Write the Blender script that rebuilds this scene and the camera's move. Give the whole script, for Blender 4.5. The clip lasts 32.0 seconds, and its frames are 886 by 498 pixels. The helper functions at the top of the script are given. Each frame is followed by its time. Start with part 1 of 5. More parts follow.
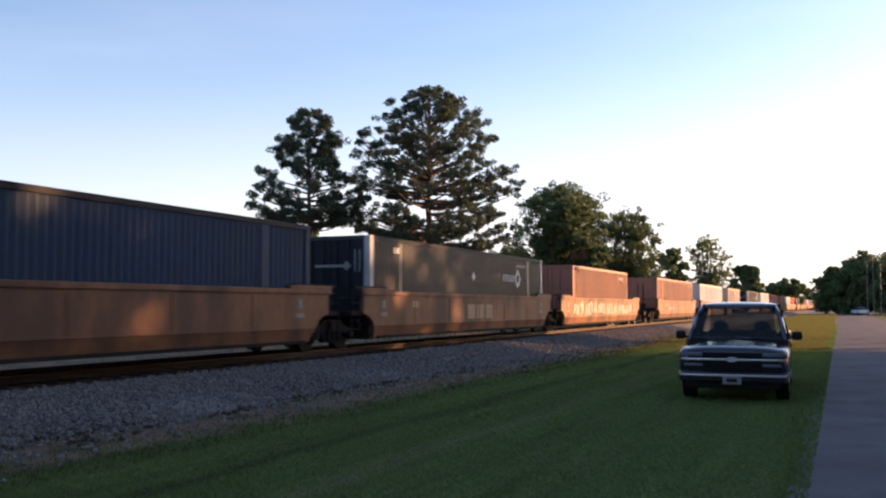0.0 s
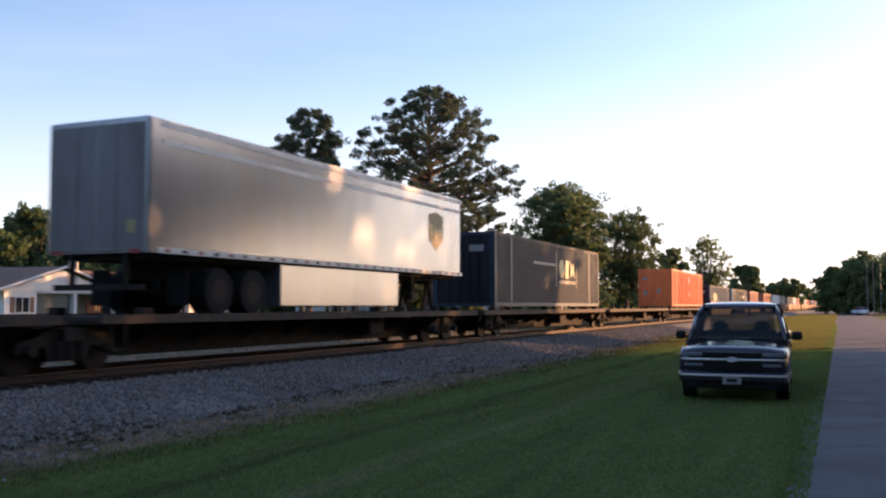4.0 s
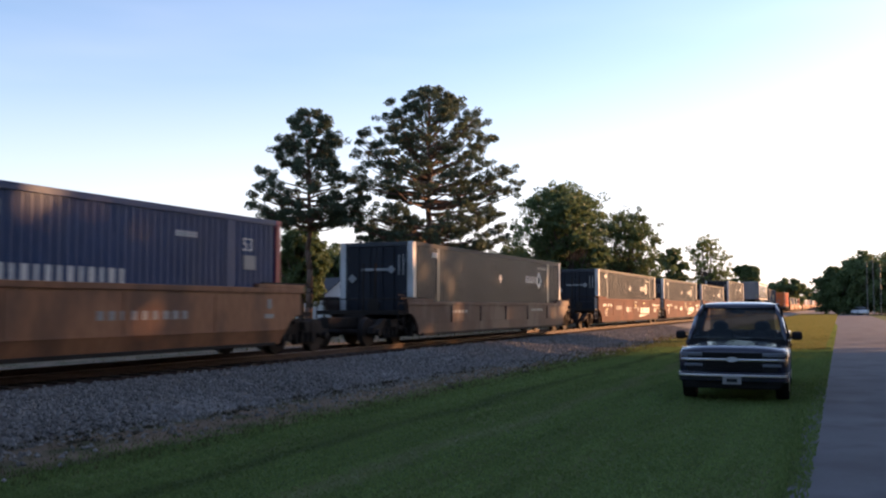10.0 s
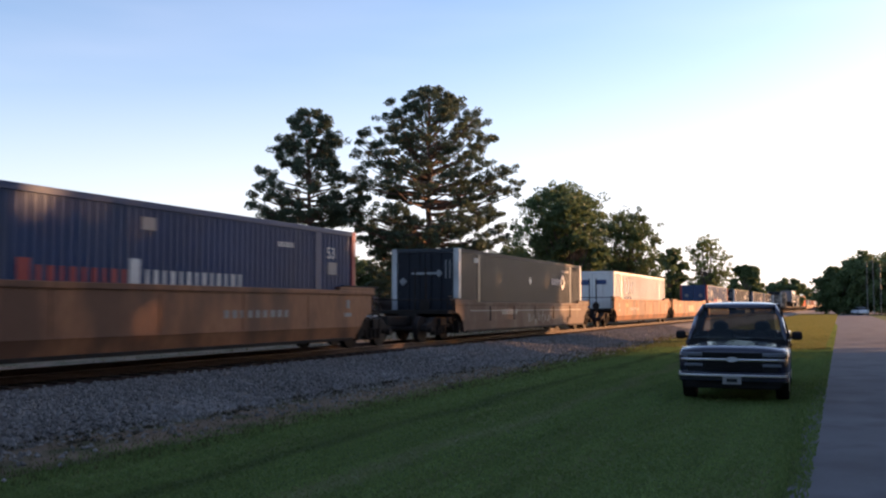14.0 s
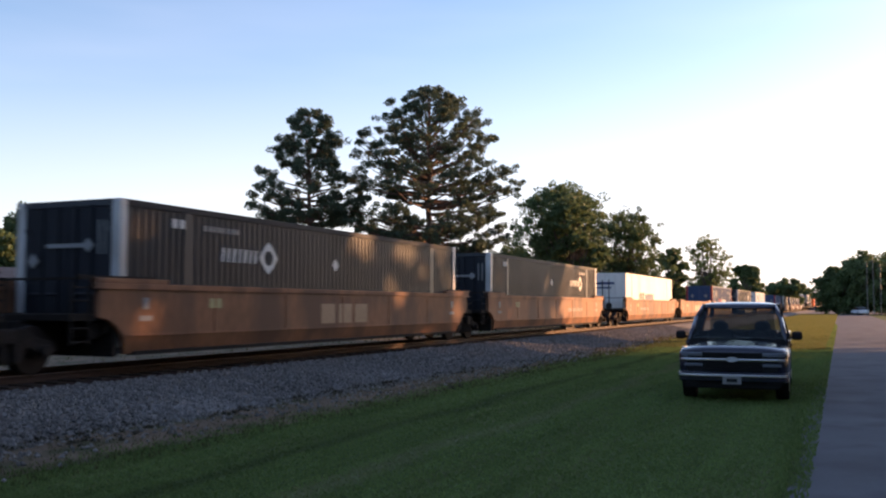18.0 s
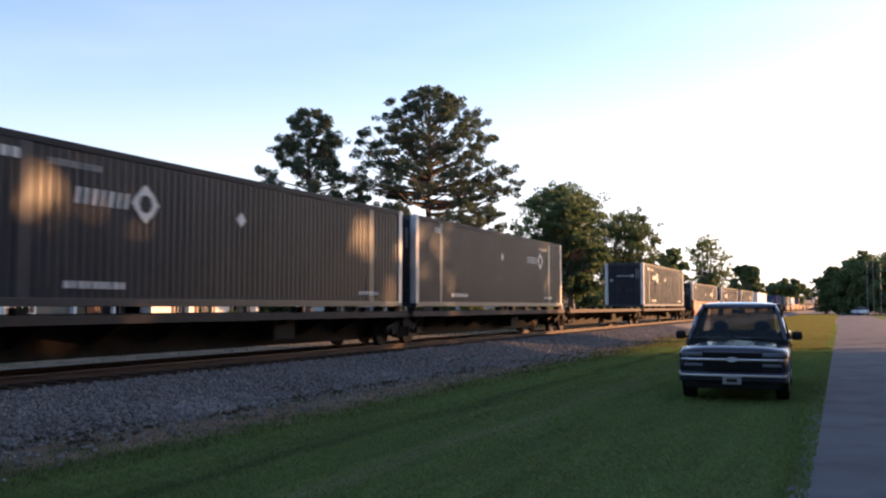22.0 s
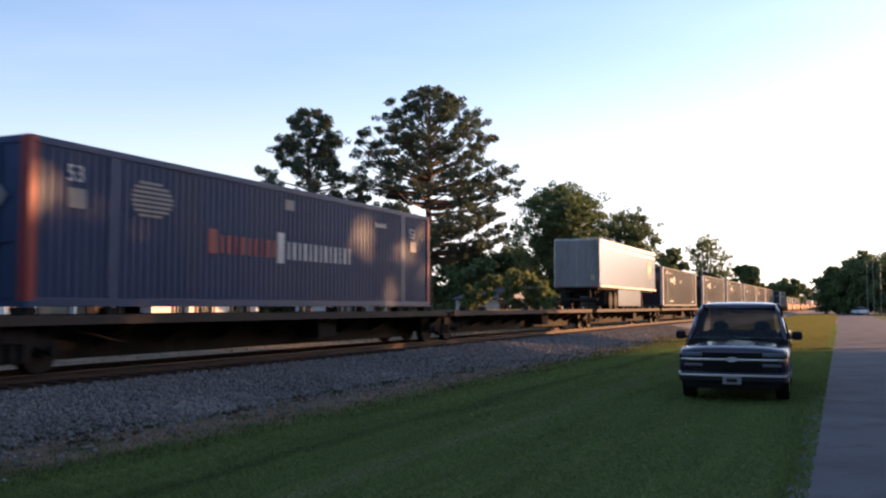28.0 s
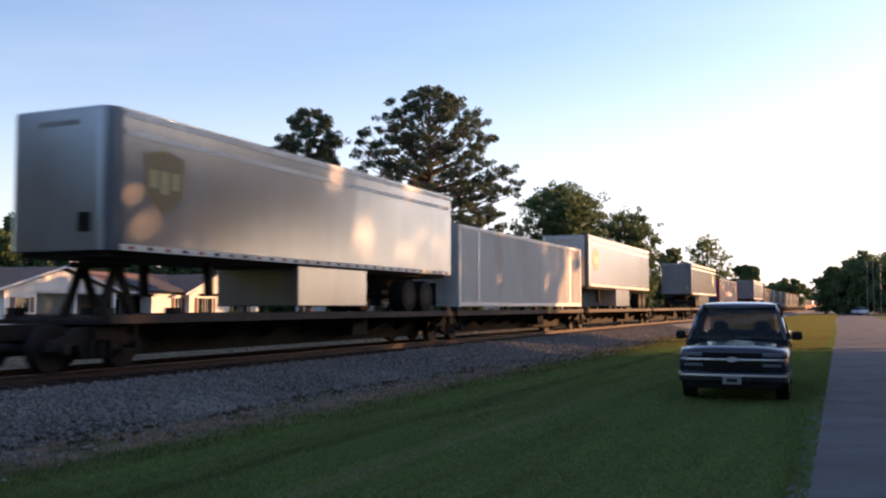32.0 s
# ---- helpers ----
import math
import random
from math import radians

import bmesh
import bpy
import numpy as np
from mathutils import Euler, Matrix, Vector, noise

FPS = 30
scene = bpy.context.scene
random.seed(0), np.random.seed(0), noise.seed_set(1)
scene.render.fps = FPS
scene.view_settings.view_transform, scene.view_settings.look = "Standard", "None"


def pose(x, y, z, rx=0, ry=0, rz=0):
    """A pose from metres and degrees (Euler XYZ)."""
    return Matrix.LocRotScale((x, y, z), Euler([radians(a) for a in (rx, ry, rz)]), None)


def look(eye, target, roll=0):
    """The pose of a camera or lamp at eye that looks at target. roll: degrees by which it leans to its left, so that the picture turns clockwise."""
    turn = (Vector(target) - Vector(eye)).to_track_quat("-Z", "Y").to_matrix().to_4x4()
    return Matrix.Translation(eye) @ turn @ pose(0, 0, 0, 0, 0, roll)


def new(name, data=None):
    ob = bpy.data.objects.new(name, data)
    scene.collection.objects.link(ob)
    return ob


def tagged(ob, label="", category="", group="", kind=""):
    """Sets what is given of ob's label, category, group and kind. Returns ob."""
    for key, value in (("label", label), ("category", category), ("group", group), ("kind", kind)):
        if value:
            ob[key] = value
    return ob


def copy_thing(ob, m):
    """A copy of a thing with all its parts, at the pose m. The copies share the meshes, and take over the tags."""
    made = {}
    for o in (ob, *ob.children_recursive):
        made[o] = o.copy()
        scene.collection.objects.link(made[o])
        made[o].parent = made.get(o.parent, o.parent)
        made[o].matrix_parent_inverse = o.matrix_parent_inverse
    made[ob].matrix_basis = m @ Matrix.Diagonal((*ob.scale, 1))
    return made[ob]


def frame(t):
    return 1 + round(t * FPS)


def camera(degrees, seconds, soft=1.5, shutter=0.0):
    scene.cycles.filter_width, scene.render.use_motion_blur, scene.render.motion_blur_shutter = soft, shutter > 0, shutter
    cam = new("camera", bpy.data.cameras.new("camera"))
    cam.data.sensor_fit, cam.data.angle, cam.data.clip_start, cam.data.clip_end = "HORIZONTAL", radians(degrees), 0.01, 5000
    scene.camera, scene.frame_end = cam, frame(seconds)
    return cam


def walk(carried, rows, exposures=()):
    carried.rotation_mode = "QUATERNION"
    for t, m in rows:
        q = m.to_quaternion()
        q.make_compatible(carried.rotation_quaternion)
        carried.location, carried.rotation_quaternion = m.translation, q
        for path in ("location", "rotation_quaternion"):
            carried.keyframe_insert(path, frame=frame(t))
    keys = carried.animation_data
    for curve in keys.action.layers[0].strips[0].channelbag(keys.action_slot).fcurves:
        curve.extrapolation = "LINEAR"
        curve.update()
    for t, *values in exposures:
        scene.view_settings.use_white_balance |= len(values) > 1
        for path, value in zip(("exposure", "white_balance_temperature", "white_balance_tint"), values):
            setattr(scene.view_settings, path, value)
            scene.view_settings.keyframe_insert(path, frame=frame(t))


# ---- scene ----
# The camera stands on the verge; +Y runs along the railway, away from it.
EYE = (0.0, 0.0, 1.74)
cam = camera(50.8, 32.0, soft=2.2, shutter=0.2)
STAND = pose(*EYE, 93.5, 0, 23.47)
walk(cam, [(0.0, STAND), (32.0, STAND)], exposures=[(t, e, 6800, 23) for t, e in ((0, 1.08), (2, 1.19), (6, 1.23), (11, 1.23), (14, 1.14), (17, 1.14), (20, 1.26), (22, 1.37), (25, 1.37), (28, 1.23), (32, 1.1))])

# ---- light: a low evening sun from across the road, and the sky ----
SUN_AZ, SUN_EL = 48.0, 11.0   # degrees ahead of +X, degrees up
world = bpy.data.worlds.new("sky")
scene.world = world
world.use_nodes = True
wn, wl = world.node_tree.nodes, world.node_tree.links
sky = wn.new("ShaderNodeTexSky")
sky.sky_type, sky.sun_disc = "NISHITA", False
sky.sun_elevation, sky.sun_rotation = radians(SUN_EL), radians(90 - SUN_AZ)
sky.air_density, sky.dust_density, sky.ozone_density = 1.0, 1.1, 2.7
wn["Background"].inputs["Strength"].default_value = 0.15
# thin streaks of high cloud
wtc, wmap, wno, wrg, wmx = (wn.new("ShaderNode" + k) for k in ("TexCoord", "Mapping", "TexNoise", "MapRange", "Mix"))
wmap.inputs["Scale"].default_value, wmap.inputs["Rotation"].default_value = (0.9, 0.9, 5.0), (0.1, 0.16, 0)
wno.inputs["Scale"].default_value, wno.inputs["Detail"].default_value = 1.3, 4
wrg.inputs["From Min"].default_value, wrg.inputs["From Max"].default_value, wrg.inputs["To Max"].default_value = 0.48, 0.82, 0.18
wmx.data_type = "RGBA"
wmx.inputs[7].default_value = (4.6, 4.6, 4.9, 1)
wl.new(wtc.outputs["Generated"], wmap.inputs["Vector"]), wl.new(wmap.outputs[0], wno.inputs["Vector"]), wl.new(wno.outputs[0], wrg.inputs["Value"])
# pale haze low over the horizon
wsep, whz, wad = (wn.new("ShaderNode" + k) for k in ("SeparateXYZ", "MapRange", "Math"))
whz.interpolation_type = "SMOOTHSTEP"
whz.inputs["From Min"].default_value, whz.inputs["From Max"].default_value, whz.inputs["To Min"].default_value, whz.inputs["To Max"].default_value = -0.02, 0.3, 0.6, 0.0
wad.use_clamp = True
wl.new(wtc.outputs["Generated"], wsep.inputs[0]), wl.new(wsep.outputs["Z"], whz.inputs["Value"])
# the haze thins out away from the sun
wdot, wside, wmul = (wn.new("ShaderNode" + k) for k in ("VectorMath", "MapRange", "Math"))
wdot.operation, wmul.operation, wside.interpolation_type = "DOT_PRODUCT", "MULTIPLY", "SMOOTHSTEP"
wdot.inputs[1].default_value = (math.cos(radians(SUN_AZ)), math.sin(radians(SUN_AZ)), 0)
wside.inputs["From Min"].default_value, wside.inputs["From Max"].default_value, wside.inputs["To Min"].default_value = -0.65, 0.4, 0.08
wl.new(wtc.outputs["Generated"], wdot.inputs[0]), wl.new(wdot.outputs["Value"], wside.inputs["Value"])
wl.new(whz.outputs[0], wmul.inputs[0]), wl.new(wside.outputs[0], wmul.inputs[1])
wl.new(wmul.outputs[0], wad.inputs[0]), wl.new(wrg.outputs[0], wad.inputs[1])
wl.new(wad.outputs[0], wmx.inputs[0]), wl.new(sky.outputs[0], wmx.inputs[6]), wl.new(wmx.outputs[2], wn["Background"].inputs["Color"])
lamp = bpy.data.lights.new("sun", "SUN")
lamp.energy, lamp.angle, lamp.color = 5.0, radians(0.6), (1.0, 0.54, 0.23)
a, e = radians(SUN_AZ), radians(SUN_EL)
new("sun", lamp).matrix_world = look((60 * math.cos(a) * math.cos(e), 60 * math.sin(a) * math.cos(e), 60 * math.sin(e)), (0, 0, 0))

# ---- materials ----
MATS = {}


def mat(name, color, rough=0.6, metal=0.0, vary=0.25, scale=3.0, fine=40.0, bump=0.0, stain=None, amount=0.0, streak=1.0, rnd=0.0, coat=0.0, spec=0.5):
    """A worn surface: two scales of variation, an optional second colour in patches, and fine relief."""
    m = bpy.data.materials.new(name)
    m.use_nodes = True
    n, l = m.node_tree.nodes, m.node_tree.links
    b = n["Principled BSDF"]
    tc = n.new("ShaderNodeTexCoord")
    mp = n.new("ShaderNodeMapping")
    mp.inputs["Scale"].default_value = (1, 1, 1 / streak)
    l.new(tc.outputs["Object"], mp.inputs["Vector"])
    big = n.new("ShaderNodeTexNoise")
    big.inputs["Scale"].default_value, big.inputs["Detail"].default_value = scale, 5
    l.new(mp.outputs[0], big.inputs["Vector"])
    small = n.new("ShaderNodeTexNoise")
    small.inputs["Scale"].default_value, small.inputs["Detail"].default_value = fine, 3
    l.new(mp.outputs[0], small.inputs["Vector"])
    add = n.new("ShaderNodeMath")
    add.operation = "ADD"
    l.new(big.outputs[0], add.inputs[0]), l.new(small.outputs[0], add.inputs[1])
    rng = n.new("ShaderNodeMapRange")
    rng.inputs["From Min"].default_value, rng.inputs["From Max"].default_value = 0.6, 1.4
    rng.inputs["To Min"].default_value, rng.inputs["To Max"].default_value = 1 - vary, 1 + vary
    l.new(add.outputs[0], rng.inputs["Value"])
    hsv = n.new("ShaderNodeHueSaturation")
    hsv.inputs["Color"].default_value = (*color, 1)
    val = rng.outputs[0]
    if rnd:
        info = n.new("ShaderNodeObjectInfo")
        r2 = n.new("ShaderNodeMapRange")
        r2.inputs["To Min"].default_value, r2.inputs["To Max"].default_value = 1 - rnd, 1 + rnd
        l.new(info.outputs["Random"], r2.inputs["Value"])
        mul = n.new("ShaderNodeMath")
        mul.operation = "MULTIPLY"
        l.new(val, mul.inputs[0]), l.new(r2.outputs[0], mul.inputs[1])
        val = mul.outputs[0]
    l.new(val, hsv.inputs["Value"])
    col = hsv.outputs[0]
    if stain:
        ramp = n.new("ShaderNodeMapRange")
        ramp.inputs["From Min"].default_value, ramp.inputs["From Max"].default_value = 0.62 - amount * 0.3, 0.72 - amount * 0.2
        ramp.inputs["To Max"].default_value = min(1, 0.4 + amount)
        st = n.new("ShaderNodeTexNoise")
        st.inputs["Scale"].default_value, st.inputs["Detail"].default_value = scale * 1.7, 7
        l.new(mp.outputs[0], st.inputs["Vector"])
        l.new(st.outputs[0], ramp.inputs["Value"])
        mix = n.new("ShaderNodeMix")
        mix.data_type = "RGBA"
        l.new(ramp.outputs[0], mix.inputs[0])
        l.new(col, mix.inputs[6])
        mix.inputs[7].default_value = (*stain, 1)
        col = mix.outputs[2]
    l.new(col, b.inputs["Base Color"])
    b.inputs["Roughness"].default_value, b.inputs["Metallic"].default_value = rough, metal
    b.inputs["Coat Weight"].default_value = coat
    b.inputs["Specular IOR Level"].default_value = spec
    if bump:
        bp = n.new("ShaderNodeBump")
        bp.inputs["Strength"].default_value, bp.inputs["Distance"].default_value = bump, 0.02
        l.new(small.outputs[0], bp.inputs["Height"])
        l.new(bp.outputs[0], b.inputs["Normal"])
    MATS[name] = m
    return m


def leaf_mat(name, color, other, shine=0.5):
    m = mat(name, color, shine, 0, 0.35, 0.35, 2.0, spec=0.15)
    n, l = m.node_tree.nodes, m.node_tree.links
    b = n["Principled BSDF"]
    geo = n.new("ShaderNodeNewGeometry")
    mix = n.new("ShaderNodeMix")
    mix.data_type = "RGBA"
    l.new(geo.outputs["Random Per Island"], mix.inputs[0])
    l.new(b.inputs["Base Color"].links[0].from_socket, mix.inputs[6])
    mix.inputs[7].default_value = (*other, 1)
    l.new(mix.outputs[2], b.inputs["Base Color"])
    tr = n.new("ShaderNodeBsdfTranslucent")
    l.new(mix.outputs[2], tr.inputs["Color"])
    ms = n.new("ShaderNodeMixShader")
    ms.inputs[0].default_value = 0.4
    l.new(b.outputs[0], ms.inputs[1]), l.new(tr.outputs[0], ms.inputs[2])
    l.new(ms.outputs[0], n["Material Output"].inputs["Surface"])
    return m


LAWN = mat("lawn", (0.062, 0.096, 0.026), 0.9, 0, 0.55, 0.5, 9.0, 0.2, (0.1, 0.105, 0.04), 0.4, spec=0.08)
DIRT = mat("bare_soil", (0.15, 0.108, 0.075), 0.95, 0, 0.45, 0.8, 14.0, 0.9, (0.055, 0.062, 0.03), 0.5, spec=0.08)
BLADE = leaf_mat("grass_blades", (0.125, 0.195, 0.06), (0.15, 0.21, 0.068), 0.8)
BLADE.node_tree.nodes["Map Range"].inputs["To Min"].default_value, BLADE.node_tree.nodes["Map Range"].inputs["To Max"].default_value = 0.35, 1.65
# paler and yellower than the near blades
PALEGRASS = leaf_mat("yellower_grass", (0.13, 0.155, 0.05), (0.2, 0.19, 0.07), 0.8)


def worn_track(m, x0, width, color, amount):
    """A paler line of worn grass along Y, left by wheels, with a wandering edge."""
    n, l = m.node_tree.nodes, m.node_tree.links
    b = n["Principled BSDF"]
    tc, sep, no, off, dist, rng, mix = (n.new("ShaderNode" + k) for k in ("TexCoord", "SeparateXYZ", "TexNoise", "Math", "Math", "MapRange", "Mix"))
    no.inputs["Scale"].default_value, no.inputs["Detail"].default_value = 0.35, 4
    off.operation, off.inputs[1].default_value, off.inputs[2].default_value = "MULTIPLY_ADD", 1.1, -x0 - 0.55
    add = n.new("ShaderNodeMath")
    dist.operation = "ABSOLUTE"
    rng.interpolation_type = "SMOOTHSTEP"
    rng.inputs["From Max"].default_value, rng.inputs["To Min"].default_value, rng.inputs["To Max"].default_value = width, amount, 0.0
    mix.data_type = "RGBA"
    mix.inputs[7].default_value = (*color, 1)
    l.new(tc.outputs["Object"], sep.inputs[0]), l.new(tc.outputs["Object"], no.inputs["Vector"])
    l.new(no.outputs[0], off.inputs[0]), l.new(off.outputs[0], add.inputs[0]), l.new(sep.outputs["X"], add.inputs[1])
    l.new(add.outputs[0], dist.inputs[0]), l.new(dist.outputs[0], rng.inputs["Value"]), l.new(rng.outputs[0], mix.inputs[0])
    users = [k.to_socket for k in b.inputs["Base Color"].links[0].from_socket.links]
    l.new(b.inputs["Base Color"].links[0].from_socket, mix.inputs[6])
    for k in users:
        l.new(mix.outputs[2], k)


for m in (LAWN, BLADE):   # stripes left by the mower, and wheel tracks
    m.node_tree.nodes["Mapping"].inputs["Scale"].default_value = (1.5, 0.1, 1.0)
    worn_track(m, -4.6, 0.32, (0.2, 0.2, 0.11), 0.45)
    worn_track(m, -6.1, 0.3, (0.05, 0.06, 0.025), 0.5)
WEED = leaf_mat("dark_weeds", (0.06, 0.062, 0.04), (0.1, 0.08, 0.06), 0.85)
DRY = leaf_mat("dry_grass", (0.11, 0.09, 0.045), (0.07, 0.085, 0.03), 0.8)
BALLAST = mat("ballast_bed", (0.19, 0.18, 0.168), 0.95, 0, 0.5, 1.5, 22.0, 1.0, (0.12, 0.1, 0.085), 0.3, spec=0.08)
STONE = leaf_mat("ballast_stone", (0.17, 0.163, 0.157), (0.37, 0.355, 0.335), 0.9)
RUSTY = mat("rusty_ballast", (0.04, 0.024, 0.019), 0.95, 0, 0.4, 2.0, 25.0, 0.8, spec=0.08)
RAIL = mat("rail_steel", (0.05, 0.028, 0.022), 0.8, 0.2, 0.3, 2.0, 60.0, 0.2)
HEADM = mat("rail_head_steel", (0.2, 0.16, 0.14), 0.5, 0.8, 0.1, 3.0, 60.0)
TIE = mat("tie_wood", (0.06, 0.045, 0.035), 0.9, 0, 0.4, 2.0, 30.0, 0.6, rnd=0.3, spec=0.08)
ASPHALT = mat("asphalt", (0.128, 0.129, 0.136), 0.9, 0, 0.28, 0.5, 60.0, 0.5, (0.1, 0.098, 0.102), 0.4, spec=0.08)
UNDER = mat("car_underframe", (0.029, 0.024, 0.021), 0.85, 0.0, 0.4, 2.0, 20.0, 0.3, (0.034, 0.022, 0.016), 0.3, spec=0.12)
WHEELM = mat("wheel_steel", (0.024, 0.018, 0.016), 0.75, 0.1, 0.3, 3.0, 20.0, spec=0.2)
DECKM = mat("deck_plate", (0.046, 0.035, 0.028), 0.85, 0.1, 0.35, 1.2, 18.0, 0.3, (0.07, 0.04, 0.025), 0.4)
YELLOW = mat("well_ochre", (0.265, 0.118, 0.06), 0.65, 0, 0.32, 0.45, 9.0, 0.08, (0.11, 0.058, 0.04), 0.45, 2.5, 0.15, spec=0.25)
OXIDE = mat("well_oxide_red", (0.06, 0.014, 0.012), 0.7, 0, 0.25, 0.5, 12.0, 0.05, (0.085, 0.022, 0.016), 0.3, 2.5, 0.1, spec=0.12)
WORN = mat("well_worn_brown", (0.08, 0.045, 0.035), 0.7, 0, 0.3, 0.6, 10.0, 0.05, (0.13, 0.095, 0.075), 0.4, 2.0, 0.1, spec=0.3)
CHAR = mat("container_charcoal", (0.025, 0.031, 0.041), 0.41, 0, 0.3, 0.4, 10.0, 0.03, (0.04, 0.043, 0.05), 0.3, 4.0, 0.12, spec=0.32)
NAVY = mat("container_navy", (0.03, 0.06, 0.135), 0.48, 0, 0.25, 0.4, 10.0, 0.03, (0.05, 0.072, 0.12), 0.3, 4.0, spec=0.25)
TEAL = mat("container_slate_blue", (0.014, 0.031, 0.055), 0.5, 0, 0.22, 0.4, 10.0, 0.03, (0.025, 0.04, 0.06), 0.3, 4.0, 0.1, spec=0.3)
BLUE = mat("container_blue", (0.018, 0.05, 0.105), 0.6, 0, 0.25, 0.4, 10.0, 0.03, (0.03, 0.055, 0.085), 0.4, 4.0, spec=0.25)
# near black for container doors and top rails, shade put into the colour
SHADEBLK = mat("container_shade_black", (0.013, 0.015, 0.021), 0.6, 0, 0.25, 0.5, 10.0, 0.03, (0.022, 0.024, 0.03), 0.3, 3.0, 0.12, spec=0.2)
DOORG = mat("trailer_door_grey", (0.17, 0.165, 0.17), 0.5, 0, 0.2, 0.4, 9.0, 0.03, (0.12, 0.115, 0.115), 0.35, 3.0, spec=0.3)
ORANGE = mat("container_orange", (0.74, 0.135, 0.022), 0.36, 0, 0.25, 0.4, 10.0, 0.03, (0.5, 0.08, 0.017), 0.35, 4.0, spec=0.5)
WHITE = mat("container_white", (0.66, 0.65, 0.62), 0.5, 0, 0.12, 0.4, 10.0, 0.03, (0.54, 0.49, 0.44), 0.3, 4.0)
ALU = mat("trailer_aluminium", (0.235, 0.255, 0.3), 0.21, 0.62, 0.16, 0.35, 1.6, 0.35, (0.24, 0.25, 0.275), 0.3, 3.0)
BEIGE = mat("container_beige", (0.5, 0.42, 0.36), 0.5, 0, 0.2, 0.4, 10.0, 0.03, (0.4, 0.2, 0.1), 0.35, 3.0)
BRICKRED = mat("container_brick_red", (0.36, 0.12, 0.07), 0.5, 0, 0.2, 0.4, 10.0, 0.03, (0.25, 0.1, 0.07), 0.3, 3.0)
POST = mat("post_light_grey", (0.5, 0.5, 0.5), 0.45, 0.1, 0.15, 1.0, 15.0, 0, (0.3, 0.28, 0.26), 0.3, 3.0)
MARK = mat("marking_white", (0.6, 0.6, 0.58), 0.6, 0, 0.15, 2.0, 20.0)
MARKTAN = mat("marking_tan", (0.34, 0.21, 0.125), 0.6, 0, 0.25, 2.0, 20.0)
MARKDIM = mat("marking_worn", (0.24, 0.24, 0.24), 0.6, 0, 0.25, 2.0, 20.0)
MARKBLUE = mat("marking_blue", (0.02, 0.048, 0.14), 0.5, 0, 0.15, 2.0, 20.0)
MARKGOLD = mat("marking_gold", (0.34, 0.3, 0.14), 0.5, 0, 0.15, 2.0, 20.0)
MARKRED = mat("marking_red", (0.3, 0.028, 0.034), 0.5, 0, 0.15, 2.0, 20.0)
SHIELD = mat("shield_brown", (0.14, 0.1, 0.035), 0.5, 0, 0.15, 2.0, 20.0)
ROD = mat("galvanised_rod", (0.3, 0.3, 0.3), 0.4, 0.7, 0.15, 2.0, 20.0)
RUBBER = mat("rubber", (0.012, 0.012, 0.012), 0.85, 0, 0.2, 4.0, 40.0, 0.2, spec=0.15)
CHROME = mat("chrome", (0.8, 0.81, 0.83), 0.28, 1.0, 0.05, 3.0, 20.0)
PAINT = mat("truck_paint", (0.007, 0.01, 0.028), 0.2, 0.2, 0.15, 1.0, 30.0, 0, coat=0.8)
TRIM = mat("black_trim", (0.01, 0.01, 0.011), 0.6, 0, 0.2, 3.0, 40.0, spec=0.2)
CLOTH = mat("seat_cloth", (0.06, 0.06, 0.065), 0.9, 0, 0.2, 6.0, 60.0, 0.2)
SIDING = mat("white_siding", (0.6, 0.615, 0.64), 0.6, 0, 0.08, 0.8, 15.0)
# grey-green, with the shade of the recess put into the colour
PORCHW = mat("grey_green_wall_shaded", (0.1, 0.112, 0.105), 0.7, 0, 0.15, 1.0, 15.0)
SHINGLE = mat("brown_shingle", (0.17, 0.1, 0.075), 0.9, 0, 0.3, 1.0, 12.0, 0.5)
SLATE = mat("dark_shingle", (0.05, 0.048, 0.055), 0.9, 0, 0.3, 1.0, 12.0, 0.5)
BRICKM = mat("brick_wall", (0.25, 0.12, 0.085), 0.85, 0, 0.3, 2.0, 18.0, 0.3)
BARK = mat("pine_bark", (0.1, 0.064, 0.048), 0.95, 0, 0.4, 2.0, 14.0, 0.8)
BARKG = mat("grey_bark", (0.11, 0.09, 0.075), 0.95, 0, 0.4, 2.0, 14.0, 0.8)
NEEDLE = leaf_mat("pine_needles", (0.053, 0.082, 0.057), (0.088, 0.115, 0.074), 0.6)
LEAF = leaf_mat("oak_leaves", (0.078, 0.12, 0.05), (0.125, 0.17, 0.078), 0.55)
LEAFL = leaf_mat("light_leaves", (0.12, 0.165, 0.06), (0.19, 0.22, 0.09), 0.55)
POLEM = mat("steel_pole", (0.14, 0.14, 0.145), 0.5, 0.6, 0.2, 2.0, 20.0)


def glass_mat(name, tint, rough=0.02, alpha=0.85):
    m = bpy.data.materials.new(name)
    m.use_nodes = True
    n, l = m.node_tree.nodes, m.node_tree.links
    b = n["Principled BSDF"]
    b.inputs["Base Color"].default_value = (*tint, 1)
    b.inputs["Roughness"].default_value = rough
    tr = n.new("ShaderNodeBsdfTransparent")
    tr.inputs["Color"].default_value = (0.75, 0.8, 0.8, 1)
    ms = n.new("ShaderNodeMixShader")
    ms.inputs[0].default_value = alpha
    l.new(tr.outputs[0], ms.inputs[1]), l.new(b.outputs[0], ms.inputs[2])
    l.new(ms.outputs[0], n["Material Output"].inputs["Surface"])
    return m


PANE = glass_mat("window_glass", (0.02, 0.025, 0.03), 0.05, 0.9)
SCREEN = glass_mat("windscreen_glass", (0.02, 0.03, 0.035), 0.02, 0.28)
